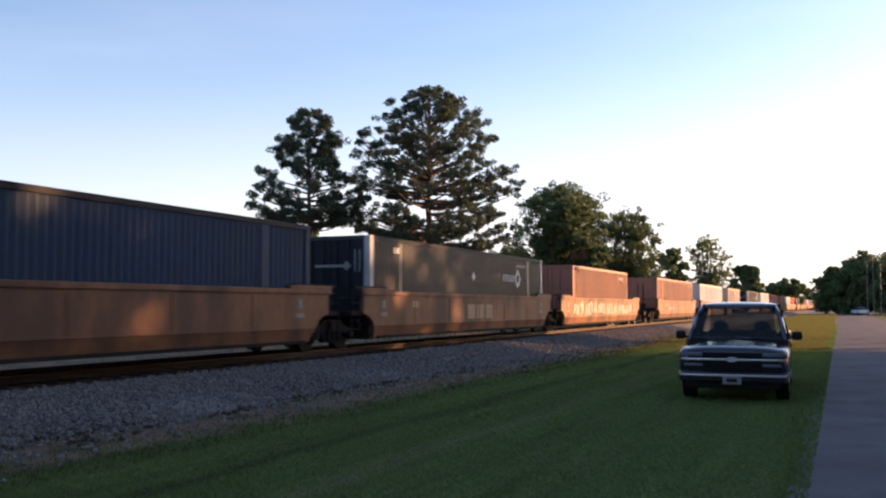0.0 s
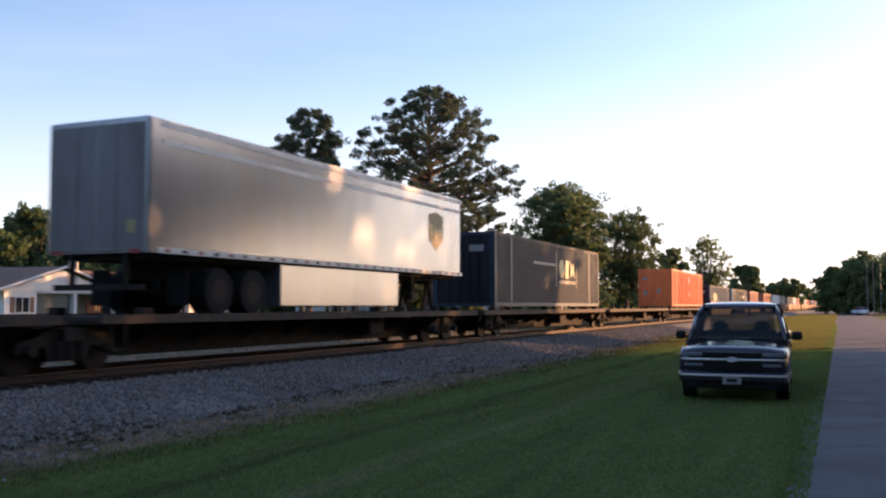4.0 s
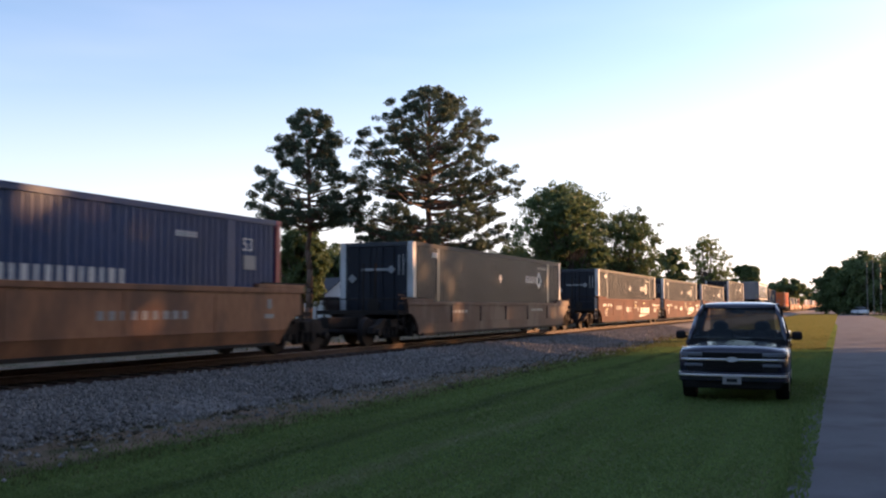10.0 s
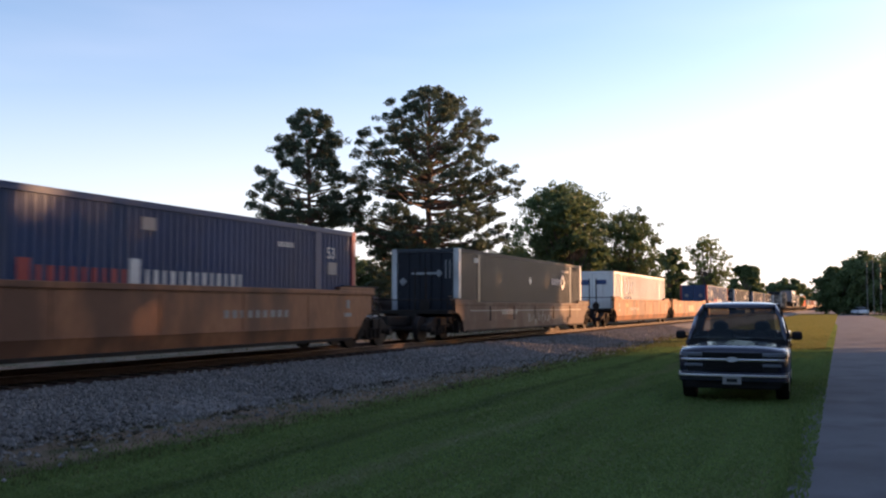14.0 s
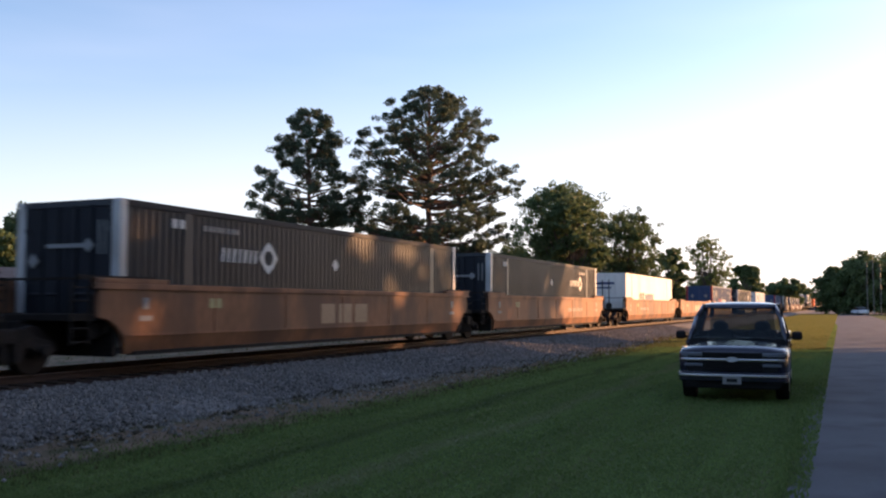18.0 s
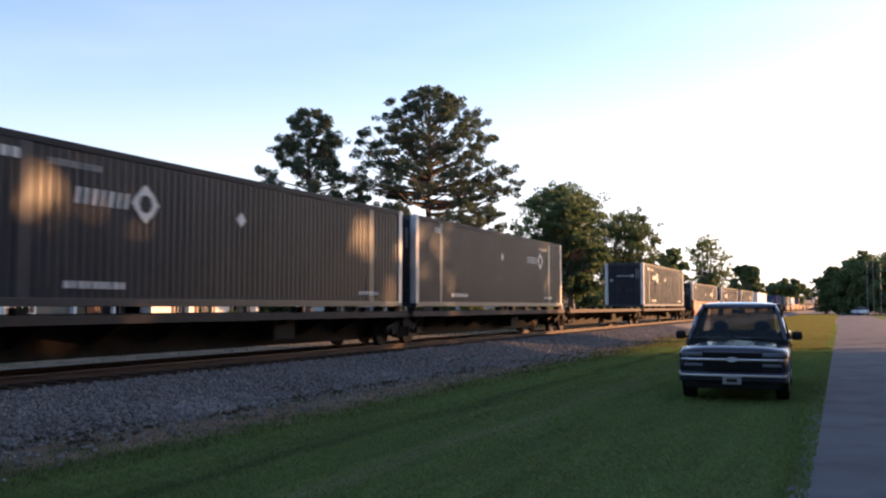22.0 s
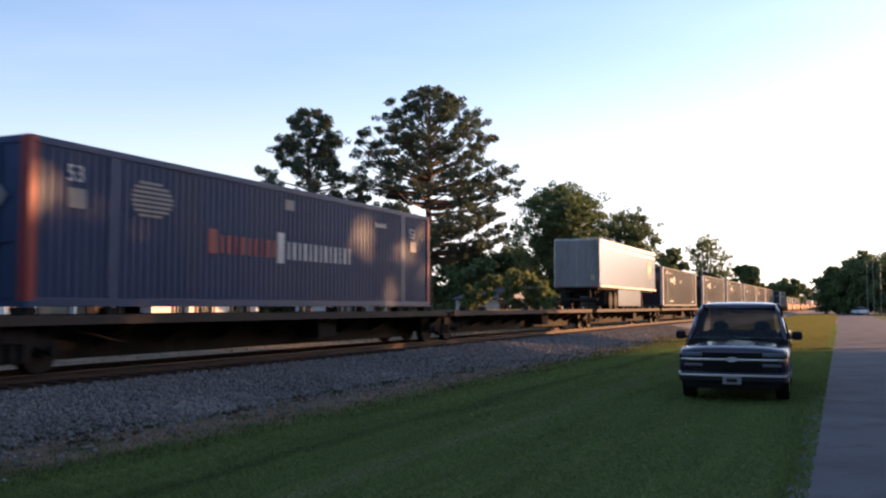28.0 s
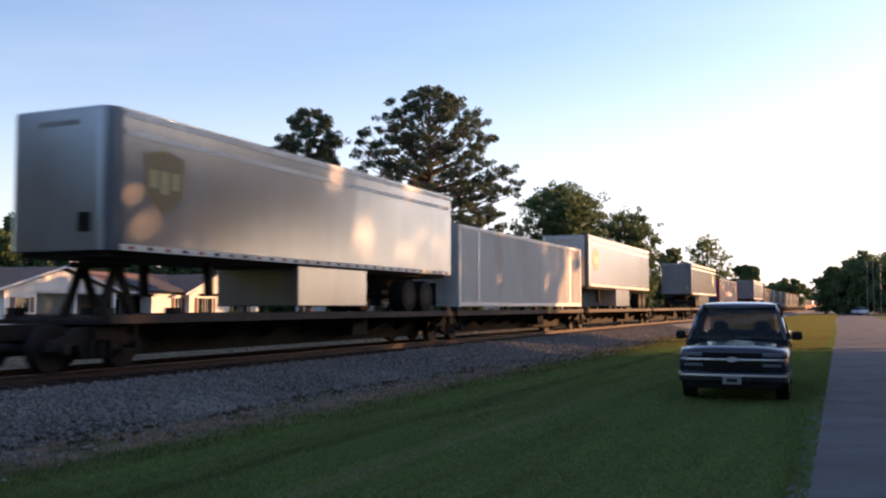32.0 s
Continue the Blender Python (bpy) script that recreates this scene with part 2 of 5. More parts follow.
LENS = mat("headlamp_lens", (0.17, 0.19, 0.23), 0.12, 0.3, 0.1, 8.0, 60.0)


# ---- building blocks ----
class Geo:
    """Collects closed solids into one mesh."""

    def __init__(self):
        self.v, self.f = [], []

    def add(self, vs, fs):
        k = len(self.v)
        self.v += [tuple(p) for p in vs]
        self.f += [tuple(i + k for i in q) for q in fs]
        return self

    def box(self, x0, x1, y0, y1, z0, z1):
        return self.add([(x, y, z) for z in (z0, z1) for y in (y0, y1) for x in (x0, x1)],
                        [(0, 2, 3, 1), (4, 5, 7, 6), (0, 1, 5, 4), (2, 6, 7, 3), (0, 4, 6, 2), (1, 3, 7, 5)])

    def prism(self, outline, axis, a0, a1):
        """A 2D outline, swept along an axis: 'x' takes (y, z), 'y' takes (x, z), 'z' takes (x, y)."""
        put = {"x": lambda p, a: (a, p[0], p[1]), "y": lambda p, a: (p[0], a, p[1]), "z": lambda p, a: (p[0], p[1], a)}[axis]
        n = len(outline)
        vs = [put(p, a0) for p in outline] + [put(p, a1) for p in outline]
        fs = [tuple(range(n))[::-1], tuple(range(n, 2 * n))] + [(i, (i + 1) % n, n + (i + 1) % n, n + i) for i in range(n)]
        return self.add(vs, fs)

    def tube(self, p, q, r0, r1=None, n=8):
        p, q = Vector(p), Vector(q)
        r1 = r0 if r1 is None else r1
        d = (q - p).normalized()
        s = d.orthogonal().normalized()
        t = d.cross(s)
        ring = [(math.cos(2 * math.pi * i / n), math.sin(2 * math.pi * i / n)) for i in range(n)]
        vs = [p + s * (c * r0) + t * (w * r0) for c, w in ring] + [q + s * (c * r1) + t * (w * r1) for c, w in ring]
        return self.add(vs, [tuple(range(n))[::-1], tuple(range(n, 2 * n))] + [(i, (i + 1) % n, n + (i + 1) % n, n + i) for i in range(n)])

    def loft(self, rings):
        """Closed rings of equal count, joined in order, with both ends capped."""
        n, vs, fs = len(rings[0]), [], []
        for ring in rings:
            vs += ring
        for j in range(len(rings) - 1):
            fs += [(j * n + i, j * n + (i + 1) % n, (j + 1) * n + (i + 1) % n, (j + 1) * n + i) for i in range(n)]
        last = (len(rings) - 1) * n
        return self.add(vs, fs + [tuple(range(n))[::-1], tuple(range(last, last + n))])

    def mesh(self, name, material, bevel=0.0, smooth=False):
        me = bpy.data.meshes.new(name)
        me.from_pydata(self.v, [], self.f)
        bm = bmesh.new()
        bm.from_mesh(me)
        bmesh.ops.recalc_face_normals(bm, faces=bm.faces)
        if bevel:
            bmesh.ops.bevel(bm, geom=list(bm.edges), offset=bevel, segments=2, affect="EDGES", profile=0.5, clamp_overlap=True)
        bm.to_mesh(me)
        bm.free()
        if smooth:
            me.shade_smooth()
        me.materials.append(material)
        return me


def part(name, geo, material, parent, label="", bevel=0.0, m=None, smooth=False):
    data = geo.mesh(name, material, bevel, smooth) if isinstance(geo, Geo) else geo
    ob = new(name, data)
    ob.parent = parent
    if m is not None:
        ob.matrix_basis = m
    if label:
        ob["label"] = label
    return ob


def thing(name, label, category, group="", m=None, kind=""):
    ob = new(name)
    ob.empty_display_size = 0.2
    if m is not None:
        ob.matrix_basis = m
    return tagged(ob, label, category, group, kind)


def text_on_side(txt, size, material, parent, x, y, z, label=""):
    """Figures on the face that looks along +X, read along +Y."""
    c = bpy.data.curves.new("figures", "FONT")
    c.body, c.size, c.extrude = txt, size, 0.004
    c.materials.append(material)
    ob = new("figures", c)
    ob.parent, ob.matrix_basis = parent, pose(x, y, z, 90, 0, 90)
    if label:
        ob["label"] = label
    return ob


def leaves_mesh(name, puffs, per, size, material, seed, flat=1.0, needle=False):
    """Many small leaf blades scattered through puffs (x, y, z, radius)."""
    rs = np.random.RandomState(seed)
    P = np.array(puffs, float)
    n = len(P) * per
    idx = np.repeat(np.arange(len(P)), per)
    d = rs.normal(size=(n, 3))
    d /= np.linalg.norm(d, axis=1)[:, None]
    rad = rs.uniform(.25, 1.0, n) ** .6
    c = P[idx, :3] + d * (rad * P[idx, 3])[:, None] * np.array([1, 1, flat])
    u = rs.normal(size=(n, 3))
    u /= np.linalg.norm(u, axis=1)[:, None]
    w = np.cross(u, rs.normal(size=(n, 3)))
    w /= np.linalg.norm(w, axis=1)[:, None] + 1e-9
    s = size * rs.uniform(.6, 1.3, n)[:, None]
    wd = .32 if needle else .6
    v = np.empty((n, 4, 3))
    v[:, 0], v[:, 1], v[:, 2], v[:, 3] = c - u * s, c + w * s * wd, c + u * s, c - w * s * wd
    me = bpy.data.meshes.new(name)
    me.vertices.add(n * 4)
    me.vertices.foreach_set("co", v.reshape(-1))
    me.loops.add(n * 4)
    me.loops.foreach_set("vertex_index", np.arange(n * 4, dtype=np.int32))
    me.polygons.add(n)
    me.polygons.foreach_set("loop_start", np.arange(0, n * 4, 4, dtype=np.int32))
    me.update(calc_edges=True)
    me.materials.append(material)
    return me


# ---- ground, road and railway ----
TRACK_X, RAIL_Z = -13.7, 0.56
Y0, Y1 = -800.0, 1500.0
ROAD_TURN = 0.46   # degrees by which the road leans towards the railway

def strip(name, xs, zs, y0, y1, material, ny=1, wob=0.0, label="", seed=1):
    """A long sheet along Y with the given cross-section; wob makes its two edges uneven."""
    rr = random.Random(seed)
    vs, fs, w = [], [], len(xs)
    for j in range(ny + 1):
        y = y0 + (y1 - y0) * j / ny
        l, r = rr.uniform(-wob, wob), rr.uniform(-wob, wob)
        for i, (x, z) in enumerate(zip(xs, zs)):
            vs.append((x + (l if i == 0 else r if i == w - 1 else 0), y, z))
    for j in range(ny):
        for i in range(w - 1):
            fs.append((j * w + i, j * w + i + 1, (j + 1) * w + i + 1, (j + 1) * w + i))
    me = bpy.data.meshes.new(name)
    me.from_pydata(vs, [], fs)
    me.materials.append(material)
    return tagged(new(name, me), label, "", "", "structure")


g = Geo().add([(-4500, -4500, 0), (4500, -4500, 0), (4500, 4500, 0), (-4500, 4500, 0)], [(0, 1, 2, 3)])
tagged(new("ground", g.mesh("ground", LAWN)), "mown green lawn in evening shade", "ground", "", "structure")
strip("soil_verge", [-9.9, -8.9, -7.75], [0.02, 0.03, 0.006], -60, 160, DIRT, 420, 0.35, "bare sandy soil strip beside the ballast", 3)
strip("road", [-0.47, 2.2, 4.9], [0.012, 0.05, 0.012], -120, 215, ASPHALT, 900, 0.09, "narrow grey asphalt road with ragged edges", 4).matrix_basis = pose(0, 0, 0, 0, 0, ROAD_TURN)
strip("road_apron", [-11.5, 0, 16], [0.01, 0.04, 0.01], 215, 420, ASPHALT, 40, 0.2, "pale asphalt crossing at the road's far end", 5)
strip("far_verge", [-40, -30, -18.2], [0.008, 0.012, 0.02], -60, 200, DIRT, 120, 0.6, "dry grass and soil beyond the railway", 6)
BX = [(-18.8, 0.0), (-17.4, 0.26), (-16.3, 0.39), (-11.6, 0.39), (-10.7, 0.26), (-9.5, 0.01)]
strip("ballast", [p[0] for p in BX], [p[1] for p in BX], Y0, Y1, BALLAST, 1500, 0.15, "grey crushed stone ballast bank", 7)
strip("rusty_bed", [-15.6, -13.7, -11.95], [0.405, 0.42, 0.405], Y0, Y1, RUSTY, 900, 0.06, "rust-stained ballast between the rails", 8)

# rails: foot, web and head
for sx in (-1, 1):
    c = TRACK_X + sx * 0.755
    sec = [(-.07, -.17), (.07, -.17), (.07, -.155), (.012, -.14), (.012, -.045), (.037, -.035), (.037, -.004), (-.037, -.004), (-.037, -.035), (-.012, -.045), (-.012, -.14), (-.07, -.155)]
    g = Geo().prism([(c + x, RAIL_Z + z) for x, z in sec], "y", Y0, Y1)
    rail = tagged(new("rail", g.mesh("rail", RAIL)), "rusty steel rail with a polished head", "rail", "rails", "structure")
    part("rail_head", Geo().box(c - .03, c + .03, Y0, Y1, RAIL_Z - .004, RAIL_Z), HEADM, rail)

# crossties: the nearest ones singly, the rest in one piece
ties = thing("track_ties", "dark creosoted wooden crossties under the rails", "ties", kind="structure")
tie_mesh = Geo().box(-1.3, 1.3, -.11, .11, -.16, 0.0).mesh("tie", TIE, 0.012)
y = -5.0
for i in range(220):
    part("tie", tie_mesh, None, ties, m=pose(TRACK_X + random.uniform(-.02, .02), y + random.uniform(-.02, .02), RAIL_Z - .125, 0, 0, random.uniform(-.6, .6)))
    y += 0.52
g = Geo()
while y < 420:
    g.box(TRACK_X - 1.3, TRACK_X + 1.3, y - .11, y + .11, .31, RAIL_Z - .125)
    y += 0.52
ob = part("far_ties", g, TIE, ties)
ob["kind"] = "stuff"

# ---- the train ----
# Places along the train are given in seconds: a thing at u passes the reckoning line u seconds before the clip's start.
SPEED, FOOT = 22.37, 5.39
MOVING = []


def train_y(u, t):
    s = t + 0.0064 * (t - 16) ** 2 / 100 + 0.0132 * (t - 16) ** 3 / 1000
    return SPEED * (u + s) - FOOT


def rolls(ob, u, z=0.0):
    ob.matrix_basis = pose(TRACK_X, train_y(u, 0), RAIL_Z + z)
    MOVING.append((ob, u, RAIL_Z + z))
    return ob


def arc(cx, cz, r, a0, a1, n):
    return [(cx + r * math.cos(radians(a0 + (a1 - a0) * i / n)), cz + r * math.sin(radians(a0 + (a1 - a0) * i / n))) for i in range(n + 1)]


WHEEL = None


def bogie(parent, y):
    """A two-axle truck under a railway car, with cast side frames, bolster, springs and four wheels."""
    global WHEEL
    g = Geo()
    for sx in (-1, 1):
        out = [(y - 1.15, .38), (y - 1.1, .56), (y - .75, .64), (y - .45, .8), (y + .45, .8), (y + .75, .64), (y + 1.1, .56), (y + 1.15, .38),
               (y + .85, .36), (y + .55, .5), (y + .42, .22), (y - .42, .22), (y - .55, .5), (y - .85, .36)]
        g.prism(out, "x", sx * 1.0 - .09, sx * 1.0 + .09)
        for k in (-.25, 0, .25):
            g.tube((sx * 1.1, y + k, .26), (sx * 1.1, y + k, .56), .08, n=8)
    g.box(-1.2, 1.2, y - .22, y + .22, .56, .78)
    b = part("bogie", g, UNDER, parent, bevel=0.012)
    if WHEEL is None:
        w = Geo()
        w.tube((-.065, 0, 0), (.065, 0, 0), .42, n=24)
        w.tube((-.095, 0, 0), (-.065, 0, 0), .45, n=24)
        w.tube((.065, 0, 0), (.1, 0, 0), .14, n=12)
        WHEEL = w.mesh("wheel", WHEELM, 0.01)
    for sx in (-1, 1):
        for k in (-.88, .88):
            part("wheel", WHEEL, None, b, m=pose(sx * .76, y + k, .42, 0, 0, 0 if sx > 0 else 180))
            cap = Geo().tube((sx * 1.06, y + k, .42), (sx * 1.2, y + k, .42), .1, n=10)
            part("bearing_cap", cap, UNDER, b)
    for k in (-.88, .88):
        part("axle", Geo().tube((-.72, y + k, .42), (.72, y + k, .42), .08, n=10), WHEELM, b)
    return b


def bars(n, w, h, gap, y, z, x, jitter=0.0, seed=0):
    """A row of plain blocks on the face that looks along +X."""
    rr, g = random.Random(seed), Geo()
    for i in range(n):
        g.box(x, x + .006, y + i * (w + gap), y + i * (w + gap) + w * (1 - rr.uniform(0, jitter)), z, z + h)
    return g


def blocks(name, n, w, h, gap, y, z, x, material, parent, slant=0.0):
    """Separate plain blocks in a row, in place of lettering."""
    for i in range(n):
        a = y + i * (w + gap)
        part(name, Geo().prism([(a, z), (a + w, z), (a + w + slant, z + h), (a + slant, z + h)], "x", x, x + .006), material, parent)


def stencil(geo, material, parent):
    ob = part("stencil", geo, material, parent)
    ob["kind"] = "stuff"
    return ob


def diamond(y, z, r, x, ry=None):
    ry = ry or r
    return Geo().prism([(y - ry, z), (y, z - r), (y + ry, z), (y, z + r)], "x", x, x + .006)


def ring_diamond(y, z, r, x, w=.09):
    """A hollow four-pointed emblem."""
    vs, fs = [], []
    for k in range(8):
        a, q = radians(45 * k), 1 if k % 2 == 0 else .78
        for rad in (r * q, (r - 2 * w) * .8):
            for d in (0, .006):
                vs.append((x + d, y + rad * math.cos(a), z + rad * math.sin(a)))
    for k in range(8):
        i, j = 4 * k, 4 * ((k + 1) % 8)
        fs += [(i + 1, j + 1, j + 3, i + 3), (i, i + 2, j + 2, j), (i, j, j + 1, i + 1), (i + 2, i + 3, j + 3, j + 2)]
    return Geo().add(vs, fs)


def strokes(name, pattern, h, gap, y, z, x, material, parent, slant=0.0):
    """Upright plain bars of uneven width in a row, in place of a wordmark."""
    for w in pattern:
        part(name, Geo().prism([(y, z), (y + w, z), (y + w + slant, z + h), (y + slant, z + h)], "x", x, x + .006), material, parent)
        y += w + gap


def well_car(style, label, first, last):
    """One unit of an articulated well car: side walls between two end platforms, over shared bogies."""
    body, top = {"ochre": (YELLOW, 1.5), "oxide": (OXIDE, 1.5), "worn": (WORN, 1.22), "worn_plain": (WORN, 1.22)}[style]
    car = thing("well_car", label, "rail car", "well cars of the train")
    L = 8.75
    for sx in (-1, 1):
        x = sx * 1.41
        # the upper plate stands upright, the lower one leans inwards under a bend
        lean = .32 if style == "ochre" else .04
        high = [(-L, top), (-L, .98)] + arc(-L - .1, .1, .9, 75, 36.9, 4)[1:] + arc(L + .1, .1, .9, 143.1, 105, 4)[:-1] + [(L, .98), (L, top)]
        low = arc(-L - .1, .1, .9, 36.9, 12, 3) + [(-L + 1.0, .29), (L - 1.0, .29)] + arc(L + .1, .1, .9, 168, 143.1, 3)
        plate = Geo().prism(high, "x", x - .05, x + .05)
        k = len(plate.v)
        plate.prism(low, "x", x - .05, x + .05)
        plate.v[k:] = [(a - sx * max(0, .64 - c) * lean, b, c) for a, b, c in plate.v[k:]]
        side = part("side_wall", plate, body, car, bevel=0.01)
        part("top_chord", Geo().box(x - .1, x + .085, -L - .1, L + .1, top - .02, top + .1), body, side, bevel=0.015)
        part("bottom_sill", Geo().box(x - .12 - sx * lean * .3, x + .1 - sx * lean * .3, -L + 1.0, L - 1.0, .26, .34), UNDER, side, bevel=0.012)
        if top > 1.3:
            part("knuckle_line", Geo().box(x + .046, x + .062, -L + .8, L - .8, .62, .66), body, side)
        for k in (-5.4, -2.7, 0, 2.7, 5.4):
            d = .012 if top > 1.3 else .035
            part("side_rib", Geo().prism([(x + sx * .04, .64), (x + sx * (.05 + d), .66), (x + sx * (.05 + d), top - .06), (x + sx * .04, top - .02)], "y", k - .03, k + .03), body, side)
    g = Geo()
    for k in range(-7, 8):
        g.box(-1.36, 1.36, k - .08, k + .08, .27, .33)
    g.box(-.3, .3, -7.6, 7.6, .26, .3)
    part("well_floor", g, UNDER, car)
    for sy in (-1, 1):
        part("bulkhead", Geo().box(-1.36, 1.36, sy * 8.2 - .05, sy * 8.2 + .05, .25, 1.05), UNDER, car)
        part("end_platform", Geo().prism([(-1.4, .92), (1.4, .92), (1.4, 1.04), (-1.4, 1.04)], "y", *sorted((sy * 8.2, sy * 9.35))), UNDER, car, bevel=0.01)
        for sx in (-1, 1):
            part("end_chord", Geo().box(*sorted((sx * 1.33, sx * 1.485)), *sorted((sy * 6.9, sy * 8.85)), top + .1, top + .19), body, car, bevel=0.012)
        part("walkway_frame", Geo().box(-1.42, -1.34, *sorted((sy * 7.2, sy * 9.2)), top + .19, top + .23).box(1.34, 1.42, *sorted((sy * 7.2, sy * 9.2)), top + .19, top + .23).box(-1.42, 1.42, *sorted((sy * 8.9, sy * 9.15)), top + .15, top + .19), UNDER, car)
        for sx in (-1, 1):
            lad = Geo()
            for k in (0, .42):
                lad.tube((sx * 1.4, sy * (8.9 + k), .5), (sx * 1.4, sy * (8.9 + k), top + .1), .022, n=6)
            for k in range(5):
                lad.tube((sx * 1.4, sy * 8.9, .55 + k * .24), (sx * 1.4, sy * 9.32, .55 + k * .24), .014, n=5)
            part("ladder", lad, ROD if style == "oxide" else UNDER, car)
        part("draft_sill", Geo().prism([(sy * 7.6, .3), (sy * 9.5, .42), (sy * 9.5, .92), (sy * 7.6, .92)], "x", -.34, .34), UNDER, car, bevel=0.015)
        part("bolster_gusset", Geo().prism([(-1.36, .92), (-1.3, .7), (-.34, .4), (.34, .4), (1.3, .7), (1.36, .92)], "y", *sorted((sy * 8.3, sy * 8.46))), UNDER, car)
        part("air_reservoir", Geo().tube((.62, sy * 8.55, .74), (1.22, sy * 8.55, .74), .15, n=12), UNDER, car)
        part("air_hose", Geo().tube((.28, sy * 9.5, .7), (.34, sy * 9.75, .5), .03, n=6).tube((.34, sy * 9.75, .5), (.3, sy * 9.95, .55), .03, n=6), RUBBER, car)
    stand = Geo().tube((.5, -9.1, 1.04), (.5, -9.1, top + 1.25), .035, n=6).tube((.1, -9.1, 1.04), (.1, -9.1, top + 1.25), .035, n=6)
    if last or style == "oxide":
        part("hand_brake_post", stand, UNDER, car)
    if last:
        part("brake_wheel", Geo().tube((.5, -9.2, 1.2), (.5, -9.15, 1.2), .2, n=16), UNDER, car)
    bogie(car, 9.55)
    if last:
        bogie(car, -9.2)
        part("coupler", Geo().box(-.13, .13, -11.2, -9.3, .55, .85), UNDER, car, bevel=0.02)
    if first:
        part("coupler", Geo().box(-.13, .13, 9.4, 11.2, .55, .85), UNDER, car, bevel=0.02)
    X = 1.462
    # stencils
    if style == "oxide":
        blocks("side_emblem", 4, .55, .34, .17, 2.15, .74, X, MARK, car, .12)
        part("side_emblem_swoosh", Geo().prism([(1.7, .52), (2.2, .5), (4.9, .65), (4.9, .68), (2.1, .69)], "x", X, X + .006), MARK, car)
        stencil(bars(6, .16, .22, .07, -4.6, .98, X, .3, 3), MARKDIM, car)
        stencil(bars(4, .13, .28, .05, -1.95, .84, X, .2, 4), MARK, car)
        text_on_side("B" if first else "A" if last else "C", .42, MARK, car, X, -.95, .84)
        stencil(bars(5, .17, .07, .04, .05, 1.04, X, .3, 5), MARKDIM, car)
        stencil(bars(4, .16, .07, .04, .3, 1.38, X, .3, 6), MARKDIM, car)
        part("decal", Geo().box(X, X + .006, .45, .85, 1.17, 1.27), MARKGOLD, car, "yellow reflector")
        part("decal", Geo().box(X, X + .006, 1.3, 1.55, .84, 1.1), MARKDIM, car)
        text_on_side("53", .5, MARK, car, X, -7.3, .62)
        for k in (-7.7, -7.3, -6.6, -6.0, 6.2, 6.7, 7.0, 7.6, 8.2):
            part("decal", Geo().box(X, X + .006, k, k + .2, 1.16, 1.3), MARK, car)
        part("decal", Geo().box(X, X + .006, 6.6, 7.3, .78, 1.04), MARKDIM, car)
        for k in (-7.0, 7.7):
            part("decal", Geo().box(X, X + .006, k, k + .3, .98, 1.08), MARKGOLD, car, "yellow reflector")
        part("decal", Geo().box(X, X + .006, 3.0, 3.5, 1.33, 1.4), MARKGOLD, car, "yellow reflector")
    elif style == "ochre":
        part("decal", Geo().box(X, X + .006, -5.6, -5.2, 1.14, 1.34), MARKGOLD, car, "yellow reflector")
        if first or last:
            stencil(bars(9, .19, .17, .1, 2.0 if first else -4.6, .92, X, .25, 5), MARKDIM, car)
        else:
            for i in range(3):
                part("side_emblem", Geo().box(X, X + .006, -1.1 + i * .88, -.4 + i * .88, .74, 1.24), MARKTAN, car, "faded tan emblem block")
        for k in (-7.7, 7.2):
            part("decal", Geo().box(X, X + .006, k, k + .35, .9, 1.0), MARKDIM, car)
            part("decal", Geo().box(X, X + .006, k + .1, k + .26, 1.12, 1.34), MARKDIM, car)
    elif style == "worn_plain":
        stencil(bars(5, .22, .1, .08, -5.4, .95, X, .3, 6), MARKDIM, car)
        stencil(bars(6, .2, .1, .07, 3.2, .98, X, .3, 7), MARKDIM, car)
    else:
        stencil(bars(8, .17, .2, .06, -4.1, .86, X, .25, 6), MARKDIM, car)
        g = Geo()
        rr = random.Random(11)
        for i in range(16):
            yy, zz = -.95 + i * .2 + rr.uniform(-.06, .06), rr.uniform(.4, .62)
            lean, up = rr.uniform(-.3, .3), rr.uniform(.2, .5)
            g.prism([(yy, zz), (yy + .055, zz), (yy + .055 + lean, zz + up), (yy + lean, zz + up)], "x", X + .0004 * i, X + .004 + .0004 * i)
        part("graffiti", g, MARKDIM, car, "faded pale spray-painted strokes")
        part("stripe", Geo().box(X, X + .006, -7.4, 7.4, 1.0, 1.03), MARKDIM, car)
    return car


